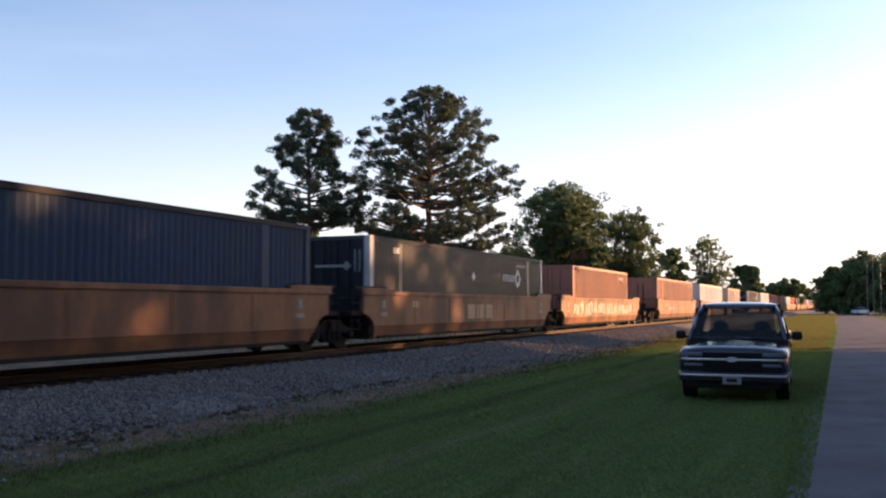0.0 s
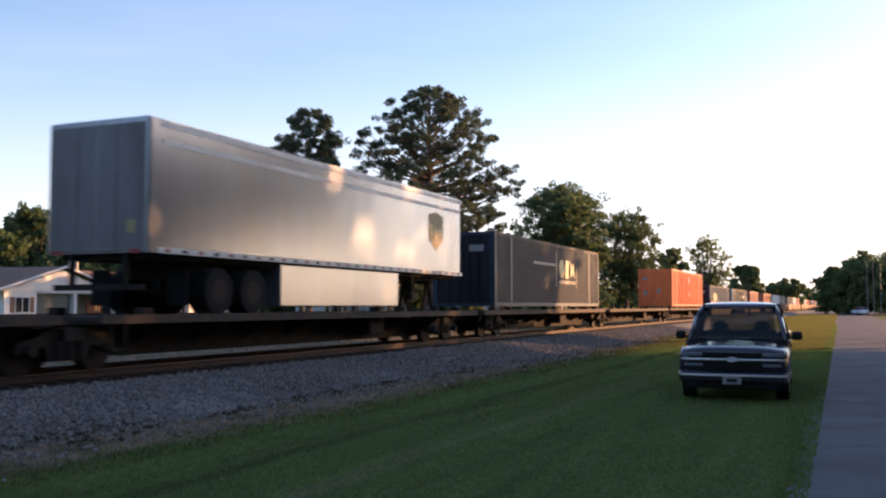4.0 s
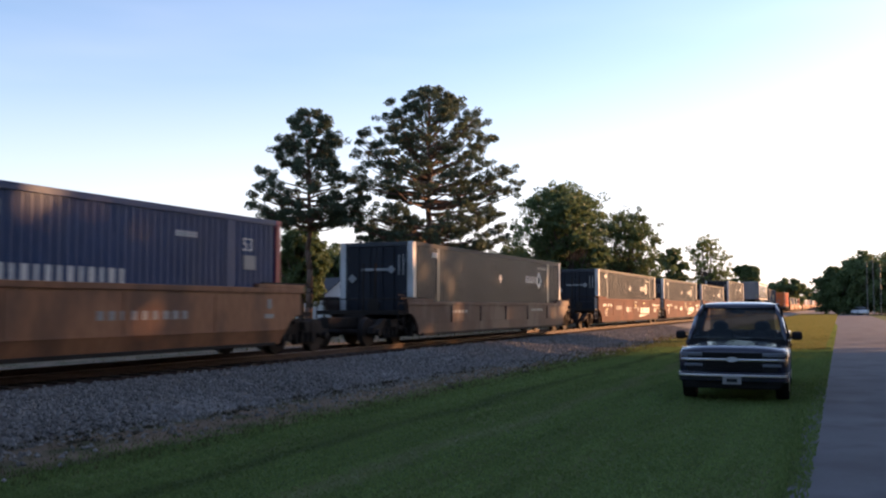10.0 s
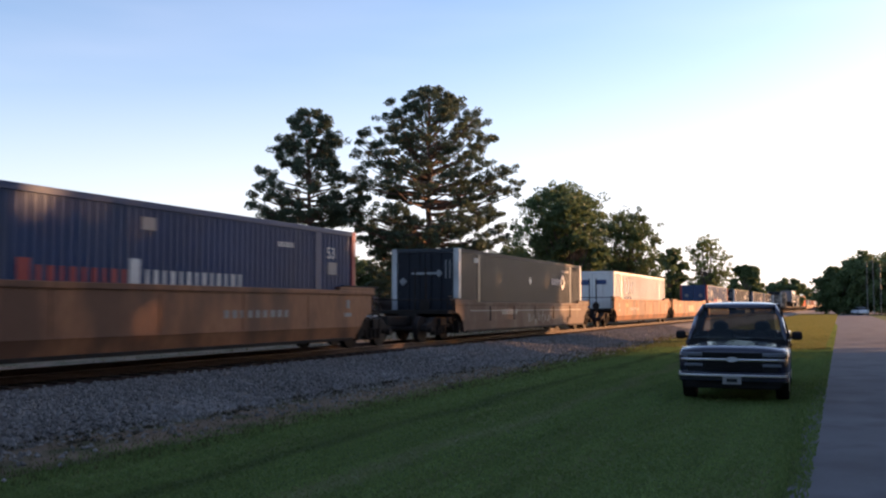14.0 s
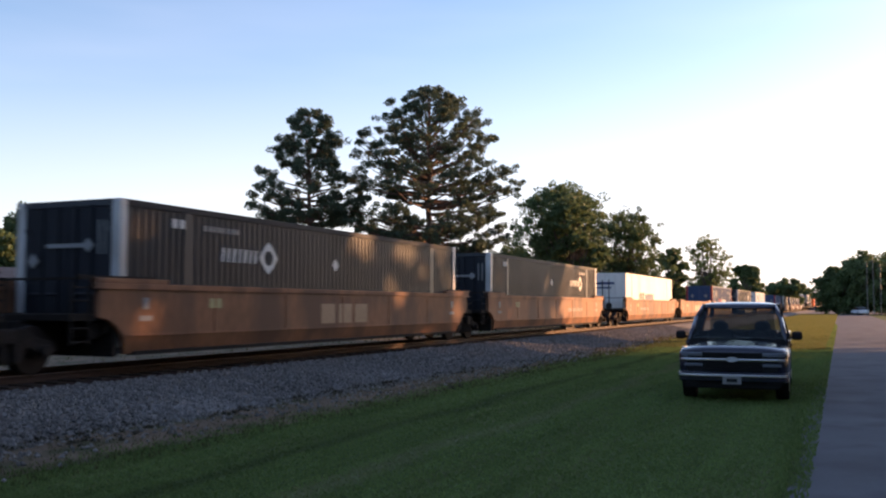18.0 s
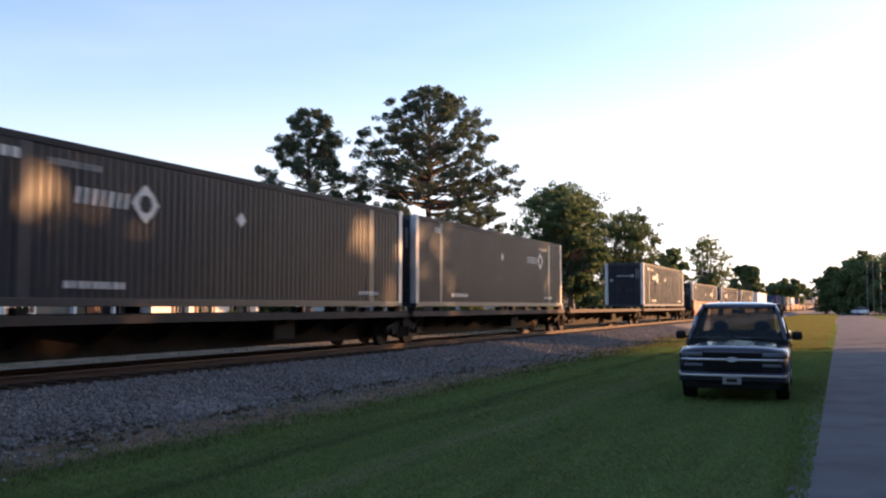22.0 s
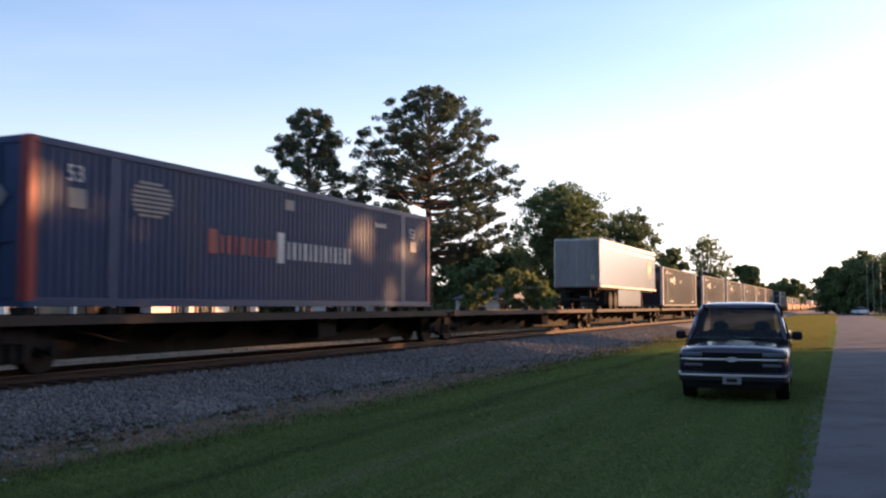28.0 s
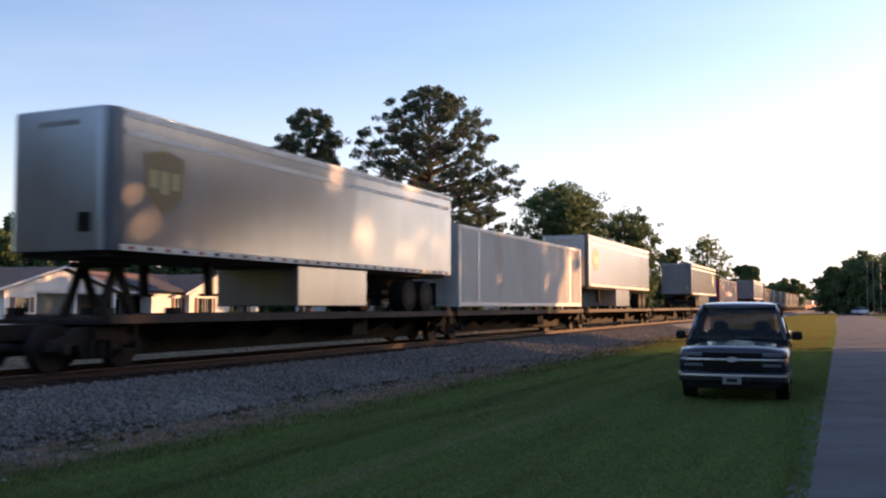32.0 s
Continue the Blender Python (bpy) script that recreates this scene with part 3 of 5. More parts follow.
def spine_car(label, first, last, hitch=None, L=9.5, fb=9.7, rb=None):
    """One unit of an articulated spine car: a central box beam with side decks, pedestals and bogies."""
    car = thing("spine_car", label, "rail car", "spine cars of the train")
    part("center_beam", Geo().prism([(-L, .95), (-L, .66), (-L + 1.7, .2), (L - 1.7, .2), (L, .66), (L, .95)], "x", -.42, .42), UNDER, car, bevel=0.015)
    for sx in (-1, 1):
        part("side_deck", Geo().box(*sorted((sx * .5, sx * 1.32)), -L + .2, L - .2, .93, .99), DECKM, car, bevel=0.008)
        part("deck_edge", Geo().box(*sorted((sx * 1.27, sx * 1.36)), -L + .2, L - .2, .85, 1.02), DECKM, car, bevel=0.01)
        for k in range(-4, 5):
            part("deck_bracket", Geo().prism([(sx * .42, .42), (sx * 1.28, .82), (sx * 1.28, .93), (sx * .42, .93)], "y", k * 1.85 - .05, k * 1.85 + .05), UNDER, car)
        for k in (-7.9, -6.0, 6.0, 7.9):
            part("container_pedestal", Geo().box(sx * 1.12 - .12, sx * 1.12 + .12, k - .15, k + .15, .99, 1.15), UNDER, car, bevel=0.01)
        part("equipment_box", Geo().box(*sorted((sx * .6, sx * 1.05)), 1.6 * sx, 1.6 * sx + .9, .36, .9), UNDER, car, bevel=0.02)
        y = -L + .5
        part("step", Geo().box(*sorted((sx * 1.1, sx * 1.34)), y, y + .4, .35, .39).box(*sorted((sx * 1.3, sx * 1.34)), y, y + .03, .35, .9).box(*sorted((sx * 1.3, sx * 1.34)), y + .37, y + .4, .35, .9), UNDER, car)
    for sy in (-1, 1):
        part("end_deck", Geo().box(-1.3, 1.3, *sorted((sy * (L - 1.2), sy * (L + .02))), .84, .925), UNDER, car, bevel=0.012)
    bogie(car, fb)
    if rb is not None:
        bogie(car, rb)
        part("brake_lever", Geo().tube((.9, rb + 1.6, .75), (1.1, rb + 2.6, .5), .03, n=6), UNDER, car)
    if last:
        bogie(car, -L + .2)
        part("coupler", Geo().box(-.13, .13, -L - 1.3, -L, .55, .85), UNDER, car, bevel=0.02)
    if first:
        part("coupler", Geo().box(-.13, .13, L, L + 1.3, .55, .85), UNDER, car, bevel=0.02)
    if hitch is not None:
        h = hitch
        g = Geo()
        for sx in (-1, 1):
            g.prism([(h - .55, .98), (h - .35, .98), (h + .05, 1.98), (h - .12, 1.98)], "x", sx * .45 - .05, sx * .45 + .05)
            g.prism([(h + .35, .98), (h + .55, .98), (h + .12, 1.98), (h - .05, 1.98)], "x", sx * .45 - .05, sx * .45 + .05)
        g.box(-.5, .5, h - .35, h + .35, 1.95, 2.05)
        part("trailer_hitch", g, UNDER, car, bevel=0.01)
    return car


def side_panel_mesh(L, H, sx, W, period, depth, material, z0=.16, z1=None):
    """A corrugated wall, with folds, thickness and closed ends."""
    z1 = z1 or H - .12
    n = round((L - .5) / period)
    pts, y = [], -(L - .5) / 2
    p = (L - .5) / n
    for i in range(n):
        for a, d in ((0, 0), (.3, 0), (.45, 1), (.85, 1)):
            pts.append((y + (i + a) * p, d))
    pts.append((-y, 0))
    xo = sx * (W / 2 - .012)
    vs, fs, k = [], [], len(pts)
    for z in (z0, z1):
        for yy, d in pts:
            vs.append((xo - sx * d * depth, yy, z))
    for z in (z0, z1):
        for yy, d in pts:
            vs.append((xo - sx * (depth + .03), yy, z))
    for i in range(k - 1):
        fs += [(i, i + 1, k + i + 1, k + i), (2 * k + i, 3 * k + i, 3 * k + i + 1, 2 * k + i + 1), (i, 2 * k + i, 2 * k + i + 1, i + 1), (k + i, k + i + 1, 3 * k + i + 1, 3 * k + i)]
    return Geo().add(vs, fs).mesh("side_panel", material)


def container(material, post_mat, label, L=16.15, H=2.9, logo="", emblem_y=4.8, edge=None, name="shipping_container", smoothside=False):
    """A container with corrugated walls, corner posts, rails, castings and double doors at the end that faces back."""
    W = 2.59
    c = thing(name, label, "container", "containers on the train")
    edge = edge or material
    for sx in (-1, 1):
        part("side_panel", side_panel_mesh(L, H, sx, W, .2 if not smoothside else .6, .032 if not smoothside else .014, material), None, c)
        # top rails of dark boxes are blackened to cancel the sky's shine
        part("top_rail", Geo().box(*sorted((sx * (W / 2 - .08), sx * W / 2)), -L / 2 + .15, L / 2 - .15, H - .13, H), SHADEBLK if material in (CHAR, TEAL, BLUE) else edge, c, bevel=0.01)
        part("bottom_rail", Geo().box(*sorted((sx * (W / 2 - .1), sx * W / 2)), -L / 2 + .15, L / 2 - .15, 0.02, .17), edge, c, bevel=0.01)
        for sy in (-1, 1):
            part("corner_post", Geo().box(*sorted((sx * (W / 2 - .2), sx * (W / 2 + .004))), *sorted((sy * (L / 2 - .2), sy * L / 2)), .12, H - .1), post_mat, c, bevel=0.012)
            for z in (0, H - .12):
                part("corner_casting", Geo().box(*sorted((sx * (W / 2 - .18), sx * (W / 2 + .01))), *sorted((sy * (L / 2 - .19), sy * (L / 2 + .008))), z, z + .12), post_mat if z else edge, c, bevel=0.012)
            if L > 14:
                part("lifting_post", Geo().box(*sorted((sx * (W / 2 - .1), sx * (W / 2 - .004))), sy * 6.1 - .14, sy * 6.1 + .14, .17, H - .13), edge, c, bevel=0.008)
    part("roof", Geo().box(-W / 2 + .06, W / 2 - .06, -L / 2 + .1, L / 2 - .1, H - .06, H - .015), edge, c)
    part("floor_pan", Geo().box(-W / 2 + .08, W / 2 - .08, -L / 2 + .1, L / 2 - .1, .06, .16), UNDER, c)
    part("front_wall", Geo().box(-W / 2 + .18, W / 2 - .18, L / 2 - .09, L / 2 - .03, .12, H - .1), material, c)
    # dark boxes get blackened doors, painting in the dim light on that end
    dark = SHADEBLK if material in (CHAR, TEAL, BLUE) else material
    part("door_header", Geo().box(-W / 2 + .19, W / 2 - .19, -L / 2 + .01, -L / 2 + .12, H - .13, H), edge, c, bevel=0.008)
    part("door_sill", Geo().box(-W / 2 + .19, W / 2 - .19, -L / 2 + .01, -L / 2 + .12, .02, .14), edge, c, bevel=0.008)
    for sx in (-1, 1):
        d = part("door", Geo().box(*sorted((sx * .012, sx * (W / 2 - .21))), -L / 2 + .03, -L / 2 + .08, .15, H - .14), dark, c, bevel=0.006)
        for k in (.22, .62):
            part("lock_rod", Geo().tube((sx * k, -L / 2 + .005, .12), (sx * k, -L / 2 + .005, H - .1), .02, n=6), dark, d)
            part("rod_handle", Geo().box(*sorted((sx * k, sx * (k + .3))), -L / 2 - .012, -L / 2 + .01, 1.1, 1.14), edge, d)
        for k in (.5, 1.3, 2.3):
            part("hinge", Geo().box(*sorted((sx * (W / 2 - .32), sx * (W / 2 - .2))), -L / 2 + .0, -L / 2 + .03, k, k + .08), edge, d)
    X = W / 2 - .008
    yb = -L / 2 - .006
    if logo == "diamond":
        y = emblem_y
        strokes("emblem_block", (.09, .07, .1, .07, .1, .07, .08), .3, .12, y - 1.8, 1.84, X, MARK, c, .05)
        part("emblem_diamond", ring_diamond(y, 1.99, .38, X, .075), MARK, c)
        part("small_diamond", diamond(-.1, 1.95, .17, X), MARK, c)
        stencil(bars(8, .11, .12, .05, y - (.2 if y > 0 else 2.4), 2.45, X, .3, 7), MARKDIM, c)
        stencil(bars(9, .12, .13, .05, -5.2, .34, X, .3, 8), MARK, c)
        stencil(bars(7, .12, .1, .05, 5.4, .34, X, .3, 9), MARK, c)
        stencil(bars(2, .16, .18, .07, -6.6, 2.45, X, .1, 9), MARK, c)
        part("door_emblem", Geo().box(-.5, .42, yb - .02, yb - .012, 1.99, 2.07).prism([(.4, 2.03), (.55, 1.89), (.7, 2.03), (.55, 2.17)], "y", yb - .02, yb - .012), MARKDIM, c)
        part("door_placard", Geo().prism([(-1.0, 1.75), (-.84, 1.6), (-.68, 1.75), (-.84, 1.9)], "y", yb - .02, yb - .012), MARKDIM, c)
        part("door_stencil", Geo().box(.8, .84, yb - .02, yb - .012, 1.85, 2.5).box(.95, .99, yb - .02, yb - .012, 1.85, 2.5), MARKDIM, c)
    elif logo == "stack":
        strokes("emblem_red", (.1, .14, .08, .14, .09, .13, .08, .13, .1), .4, .14, -2.9, 1.17, X, MARKRED, c)
        part("emblem_red", Geo().box(X, X + .006, -3.3, -3.03, 1.15, 1.68), MARKRED, c)
        strokes("emblem_white", (.08, .13, .08, .13, .08, .13, .08, .12, .08, .13, .08, .13, .09), .43, .145, -.25, 1.15, X, MARK, c)
        part("emblem_initial", Geo().box(X, X + .008, -.7, -.42, 1.05, 1.78), MARK, c)
        g = Geo()
        for k in range(8):
            z = 1.75 + k * .09
            w = .75 * math.sqrt(max(.08, 1 - ((k - 3.5) / 4.2) ** 2))
            g.box(X, X + .006, -5.2 - w * .6, -5.2 + w, z, z + .055)
        part("emblem_globe", g, MARKDIM, c)
        text_on_side("53", .42, MARK, c, X, -7.25, 2.22)
        part("stencil", Geo().box(X, X + .006, -7.2, -6.8, 1.75, 2.1), MARKDIM, c)
        part("stencil", Geo().box(X, X + .006, -.4, .0, 2.35, 2.6), MARKDIM, c)
        stencil(bars(5, .1, .12, .04, 4.3, 2.3, X, .3, 5), MARK, c)
        text_on_side("53", .42, MARK, c, X, 6.55, 2.12)
        part("stencil", Geo().box(X, X + .006, 6.6, 7.05, 1.7, 2.02), MARKDIM, c)
        for sx in (-1, 1):
            part("door_emblem", diamond(0, 0, .2, 0), MARKDIM, c, m=pose(sx * .65, yb - .012, 1.9, 0, 0, -90))
    elif logo == "box":
        mk = MARKBLUE if material is WHITE else MARKGOLD
        y, d = emblem_y, .24 if material is WHITE else 0
        part("emblem_block", Geo().prism(arc(y + .5, 1.78 + d, .45, 22, 337, 8), "x", X, X + .006), mk, c)
        part("emblem_block", Geo().prism([(y + 1.06, 1.35 + d), (y + 1.6, 1.35 + d), (y + 1.7, 2.2 + d), (y + 1.16, 2.2 + d)], "x", X, X + .006), mk, c)
        part("emblem_block", Geo().prism([(y + 1.9, 1.35 + d), (y + 2.3, 1.6 + d), (y + 2.7, 1.35 + d), (y + 2.55, 1.78 + d), (y + 2.7, 2.2 + d), (y + 2.3, 1.95 + d), (y + 1.9, 2.2 + d), (y + 2.05, 1.78 + d)], "x", X, X + .006), mk, c)
        if material is WHITE:
            text_on_side("INTERMODAL", .36, mk, c, X, y + .12, 1.24)
        else:
            stencil(bars(10, .2, .16, .07, y + .1, 1.08, X, .3, 4), MARKDIM, c)
        if emblem_y > 0:
            for a in (-.45, 3.0):
                part("emblem_frame", Geo().box(X, X + .006, y + a, y + a + .1, .9, 2.5), MARKDIM, c)
            part("emblem_stripe", Geo().box(X, X + .006, y - 3.8, y - .6, 1.86, 1.98), MARKDIM, c)
        part("door_emblem", Geo().box(-.95, -.2, yb - .02, yb - .012, 2.1, 2.4).box(.25, .85, yb - .02, yb - .012, 2.15, 2.4), mk if material is WHITE else MARKDIM, c)
    elif logo == "diamonds":
        for z in (1.05, 2.15):
            part("placard_diamond", diamond(.28, z, .23, X), MARK, c)
            part("placard_diamond", diamond(0, 0, .19, 0), MARKDIM, c, m=pose(-.75, yb - .012, z, 0, 0, -90))
        part("door_placard", Geo().box(.15, .42, yb - .02, yb - .012, 1.05, 1.35), MARKDIM, c)
    elif logo == "line":
        blocks("emblem_block", 3, .45, .5, .15, -4.1, 1.25, X, MARKRED, c)
        blocks("emblem_line", 5, .45, .42, .14, -2.1, 1.27, X, MARKBLUE, c)
        part("door_emblem", Geo().box(-.8, .6, yb - .02, yb - .012, 2.2, 2.35).box(-.5, .4, yb - .02, yb - .012, 1.95, 2.05), MARKBLUE, c)
    else:
        stencil(bars(6, .15, .16, .06, L / 2 - 2.2, H - .5, X, .3, 9), MARKDIM, c)
    return c


def trailer(label, nose_back, belly=True, shield=True):
    """A highway box trailer; its wheels stand on the deck at z = 0."""
    c = thing("box_trailer", label, "trailer", "trailers on the train")
    L, W, z0, z1 = 16.1, 2.59, 1.22, 3.9 if nose_back else 3.88
    s = -1 if nose_back else 1      # end of the kingpin
    r = .32
    rect = [(-W / 2, -L / 2), (W / 2, -L / 2), (W / 2, L / 2), (-W / 2, L / 2)]
    out = []
    for (x, y), a0 in zip(rect, (180, 270, 0, 90)):
        rr = r if (y > 0) == (s > 0) else .05
        cx, cy = x - math.copysign(rr, x), y - math.copysign(rr, y)
        out += arc(cx, cy, rr, a0, a0 + 90, 5 if rr > .1 else 2)
    part("body", Geo().prism(out, "z", z0, z1), ALU, c, bevel=0.02)
    part("roof_cap", Geo().prism([(x * .985, y * .998) for x, y in out], "z", z1, z1 + .03), ALU, c)
    for sx in (-1, 1):
        part("top_rail", Geo().box(*sorted((sx * (W / 2 - .01), sx * (W / 2 + .014))), -L / 2 + .35, L / 2 - .1, z1 - .14, z1 - .01), WHITE, c, bevel=0.005)
        part("stripe_rail", Geo().box(*sorted((sx * (W / 2 - .01), sx * (W / 2 + .012))), -L / 2 + .4, L / 2 - .3, z1 - .48, z1 - .37), WHITE, c)
        br = part("bottom_rail", Geo().box(*sorted((sx * (W / 2 - .02), sx * (W / 2 + .016))), -L / 2 + .3, L / 2 - .1, z0 + .01, z0 + .13), WHITE, c, bevel=0.005)
        for k in range(30):
            part("reflector", Geo().box(*sorted((sx * (W / 2 + .01), sx * (W / 2 + .022))), -L / 2 + .5 + k * .52, -L / 2 + .66 + k * .52, z0 + .04, z0 + .1), RUBBER if k % 2 else MARKRED, br)
        if shield:
            y = -L / 2 + .95 if nose_back else L / 2 - 2.9
            sh = [(y, 2.35), (y + .55, 2.0), (y + 1.1, 2.35), (y + 1.15, 3.15), (y + .55, 3.28), (y - .05, 3.15)]
            e = part("side_shield", Geo().prism(sh, "x", *sorted((sx * (W / 2), sx * (W / 2 + .008)))), SHIELD, c, "brown shield emblem")
            for a, z in ((.1, 2.5), (.42, 2.4), (.75, 2.5)):
                part("shield_block", Geo().box(*sorted((sx * (W / 2 + .008), sx * (W / 2 + .014))), y + a, y + a + .25, z, 2.85), MARKGOLD, e)
    part("floor_frame", Geo().box(-1.1, 1.1, -L / 2 + .2, L / 2 - .2, z0 - .1, z0 + .0), UNDER, c)
    if belly:
        part("belly_box", Geo().box(-1.22, 1.22, *sorted((s * (1.5 if nose_back else 3.1), -s * (2.1 if nose_back else 3.3))), .18, z0 - .02), ALU, c, bevel=0.03)
    for k in (0, 1):
        ya = -s * (L / 2 - 2.2 - k * 1.25)
        part("axle", Geo().tube((-1.0, ya, .5), (1.0, ya, .5), .07, n=8), UNDER, c)
        for sx in (-1, 1):
            for q in (.98, 1.24):
                w = part("wheel", Geo().tube((sx * q - .12, ya, .5), (sx * q + .12, ya, .5), .5, n=22), RUBBER, c, bevel=0.03)
            # rims take the dark steel to paint in the shadow under the trailer
            part("rim", Geo().tube((sx * 1.33, ya, .5), (sx * 1.365, ya, .5), .27, n=16), WHEELM, w)
    part("mud_flap", Geo().box(.75, 1.28, -s * (L / 2 - 1.25) - .015, -s * (L / 2 - 1.25) + .015, .2, .95), RUBBER, c)
    part("mud_flap", Geo().box(-1.28, -.75, -s * (L / 2 - 1.25) - .015, -s * (L / 2 - 1.25) + .015, .2, .95), RUBBER, c)
    part("suspension", Geo().box(-.6, .6, *sorted((-s * (L / 2 - 1.6), -s * (L / 2 - 4.2))), .75, z0 - .08), UNDER, c)
    for sx in (-1, 1):
        part("landing_leg", Geo().box(sx * .9 - .08, sx * .9 + .08, s * 4.6 - .08, s * 4.6 + .08, .45, z0 - .08).box(sx * .9 - .15, sx * .9 + .15, s * 4.6 - .15, s * 4.6 + .15, .4, .46), UNDER, c)
    if nose_back:
        part("nose_vent", Geo().box(.55, .85, -L / 2 - .012, -L / 2 + .01, z0 + .35, z0 + .72), RUBBER, c)
        part("nose_marker", Geo().box(-.5, .5, -L / 2 - .01, -L / 2 + .01, z1 - .3, z1 - .2), MARKDIM, c)
    else:
        g = Geo()
        for k in (-.5, .5):
            g.tube((k, -L / 2 - .012, z0 + .1), (k, -L / 2 - .012, z1 - .1), .012, n=6)
        for sx in (-1, 1):
            part("rear_door", Geo().box(*sorted((sx * .016, sx * (W / 2 - .07))), -L / 2 - .004, -L / 2 + .03, z0 + .06, z1 - .08), DOORG, c, bevel=0.003)
        part("door_lock_gear", g, DOORG, c)
        part("door_placard", Geo().box(.78, 1.0, -L / 2 - .01, -L / 2 + .005, z0 + .4, z0 + .66), MARKGOLD, c, "small orange placard")
        part("door_gap", Geo().box(-.012, .012, -L / 2 - .006, -L / 2 + .01, z0 + .05, z1 - .05), ROD, c)
        part("bumper", Geo().box(-1.15, 1.15, -L / 2 + .05, -L / 2 + .15, .5, .62).box(-.75, -.65, -L / 2 + .05, -L / 2 + .15, .6, z0).box(.65, .75, -L / 2 + .05, -L / 2 + .15, .6, z0), UNDER, c)
        for sx in (-1, 1):
            part("tail_light", Geo().box(sx * 1.0 - .12, sx * 1.0 + .12, -L / 2 - .012, -L / 2 + .01, z0 + .0, z0 + .08), MARKRED, c)
    return c


# prototypes, each used once and then repeated
proto = {}


def stock(key, make):
    """The first call makes the thing, later ones repeat it."""
    if key not in proto:
        proto[key] = make()
        return proto[key]
    return copy_thing(proto[key], Matrix())


WELL_LABEL = {"ochre": "ochre-brown steel well car with weathered sides", "oxide": "oxide-red well car with white side markings", "worn": "low worn grey-brown well car with graffiti", "worn_plain": "low worn brown well car with plain sides"}


def put_well(style, u, first=False, last=False):
    return rolls(stock(("w", style, first, last), lambda: well_car(style, WELL_LABEL[style], first, last)), u)


def put_spine(u, first=False, last=False, hitch=None, empty=False, L=9.5, fb=9.7, rb=None):
    lab = "empty dark steel spine car with a flat deck" if empty else "dark steel spine car with a loaded flat deck"
    ob = stock(("s", first, last, hitch, L, fb, rb), lambda: spine_car(lab, first, last, hitch, L, fb, rb))
    ob["label"] = lab
    return rolls(ob, u)


BOX = {
    "umax": lambda: container(CHAR, POST, "charcoal grey corrugated container with white diamond emblem", logo="diamond"),
    "umax_b": lambda: container(CHAR, POST, "dark grey corrugated container with pale corner posts", logo="diamond", emblem_y=-3.2),
    "stack": lambda: container(NAVY, MARKRED, "navy blue corrugated container with red end posts", logo="stack"),
    "csxblue": lambda: container(TEAL, TEAL, "slate blue corrugated container with faded gold emblem", logo="box", emblem_y=.6),
    "csxblue_r": lambda: container(BLUE, BLUE, "dark blue corrugated container with a gold emblem", logo="box", emblem_y=-5.4),
    "csxwhite": lambda: container(WHITE, WHITE, "white corrugated container with large blue emblem", logo="box", emblem_y=-5.6),
    "orange": lambda: container(ORANGE, ORANGE, "bright orange corrugated container with white placards", logo="diamonds"),
    "white": lambda: container(WHITE, WHITE, "plain off-white corrugated container", logo=""),
    "line": lambda: container(WHITE, WHITE, "smooth white container with red and blue lettering blocks", logo="line", smoothside=True),
    "beige40": lambda: container(BEIGE, BEIGE, "beige forty-foot corrugated container", L=12.19, logo=""),
    "red40": lambda: container(BRICKRED, BRICKRED, "brick red forty-foot corrugated container", L=12.19, logo=""),
    "brick": lambda: container(BRICKRED, BRICKRED, "brick red corrugated container", logo=""),
}
IN_WELL, ON_SPINE, DECK = 0.3, 1.15, 0.99


def put_box(kind, u, z):
    return rolls(stock(("b", kind), BOX[kind]), u, z)


# ahead of the clip's first second: far cars
for u, kind, first, last in [(3.62, "brick", False, True), (4.55, "white", False, False), (5.43, "beige40", True, False), (6.5, "umax", False, True), (7.4, "white", False, False),
                             (8.3, "brick", True, False), (9.35, "red40", False, True), (10.25, "white", False, False), (11.1, "orange", True, False), (12.2, "umax_b", False, True),
                             (13.1, "beige40", False, False), (14.0, "brick", True, False), (15.05, "white", False, True), (15.95, "red40", False, False), (16.8, "umax", True, False)]:
    put_well("ochre", u, first, last)
    put_box(kind, u, IN_WELL)
# three ochre wells
for u, kind in [(2.545, "red40"), (1.685, "umax"), (0.819, "csxblue_r")]:
    ob = put_well("ochre", u, u > 2, u < 1)
    if u > 2:   # this one has been sprayed over
        rr, g = random.Random(17), Geo()
        for i in range(30):
            y, z = -6.6 + i * .44 + rr.uniform(-.1, .1), rr.uniform(.68, .85)
            a, b = rr.uniform(-.25, .25), rr.uniform(.4, .62)
            g.prism([(y, z), (y + .13, z), (y + .13 + a, z + b), (y + a, z + b)], "x", 1.4625, 1.4665)
        part("graffiti", g, WHITE, ob, "pale spray-painted strokes")
    put_box(kind, u, IN_WELL)
# spine cars
put_spine(-0.133, True)
put_box("orange", -0.133, ON_SPINE)
put_spine(-1.0, empty=True)
put_spine(-1.885, rb=-7.4)
put_box("csxblue", -1.885, ON_SPINE)
put_spine(-2.75, hitch=6.9, fb=6.8)
rolls(stock("trailer_f", lambda: trailer("silver aluminium box trailer with a brown shield emblem", False)), -2.75, DECK)
put_spine(-3.62, empty=True)
put_spine(-4.49, last=True)
put_box("umax", -4.49, ON_SPINE)
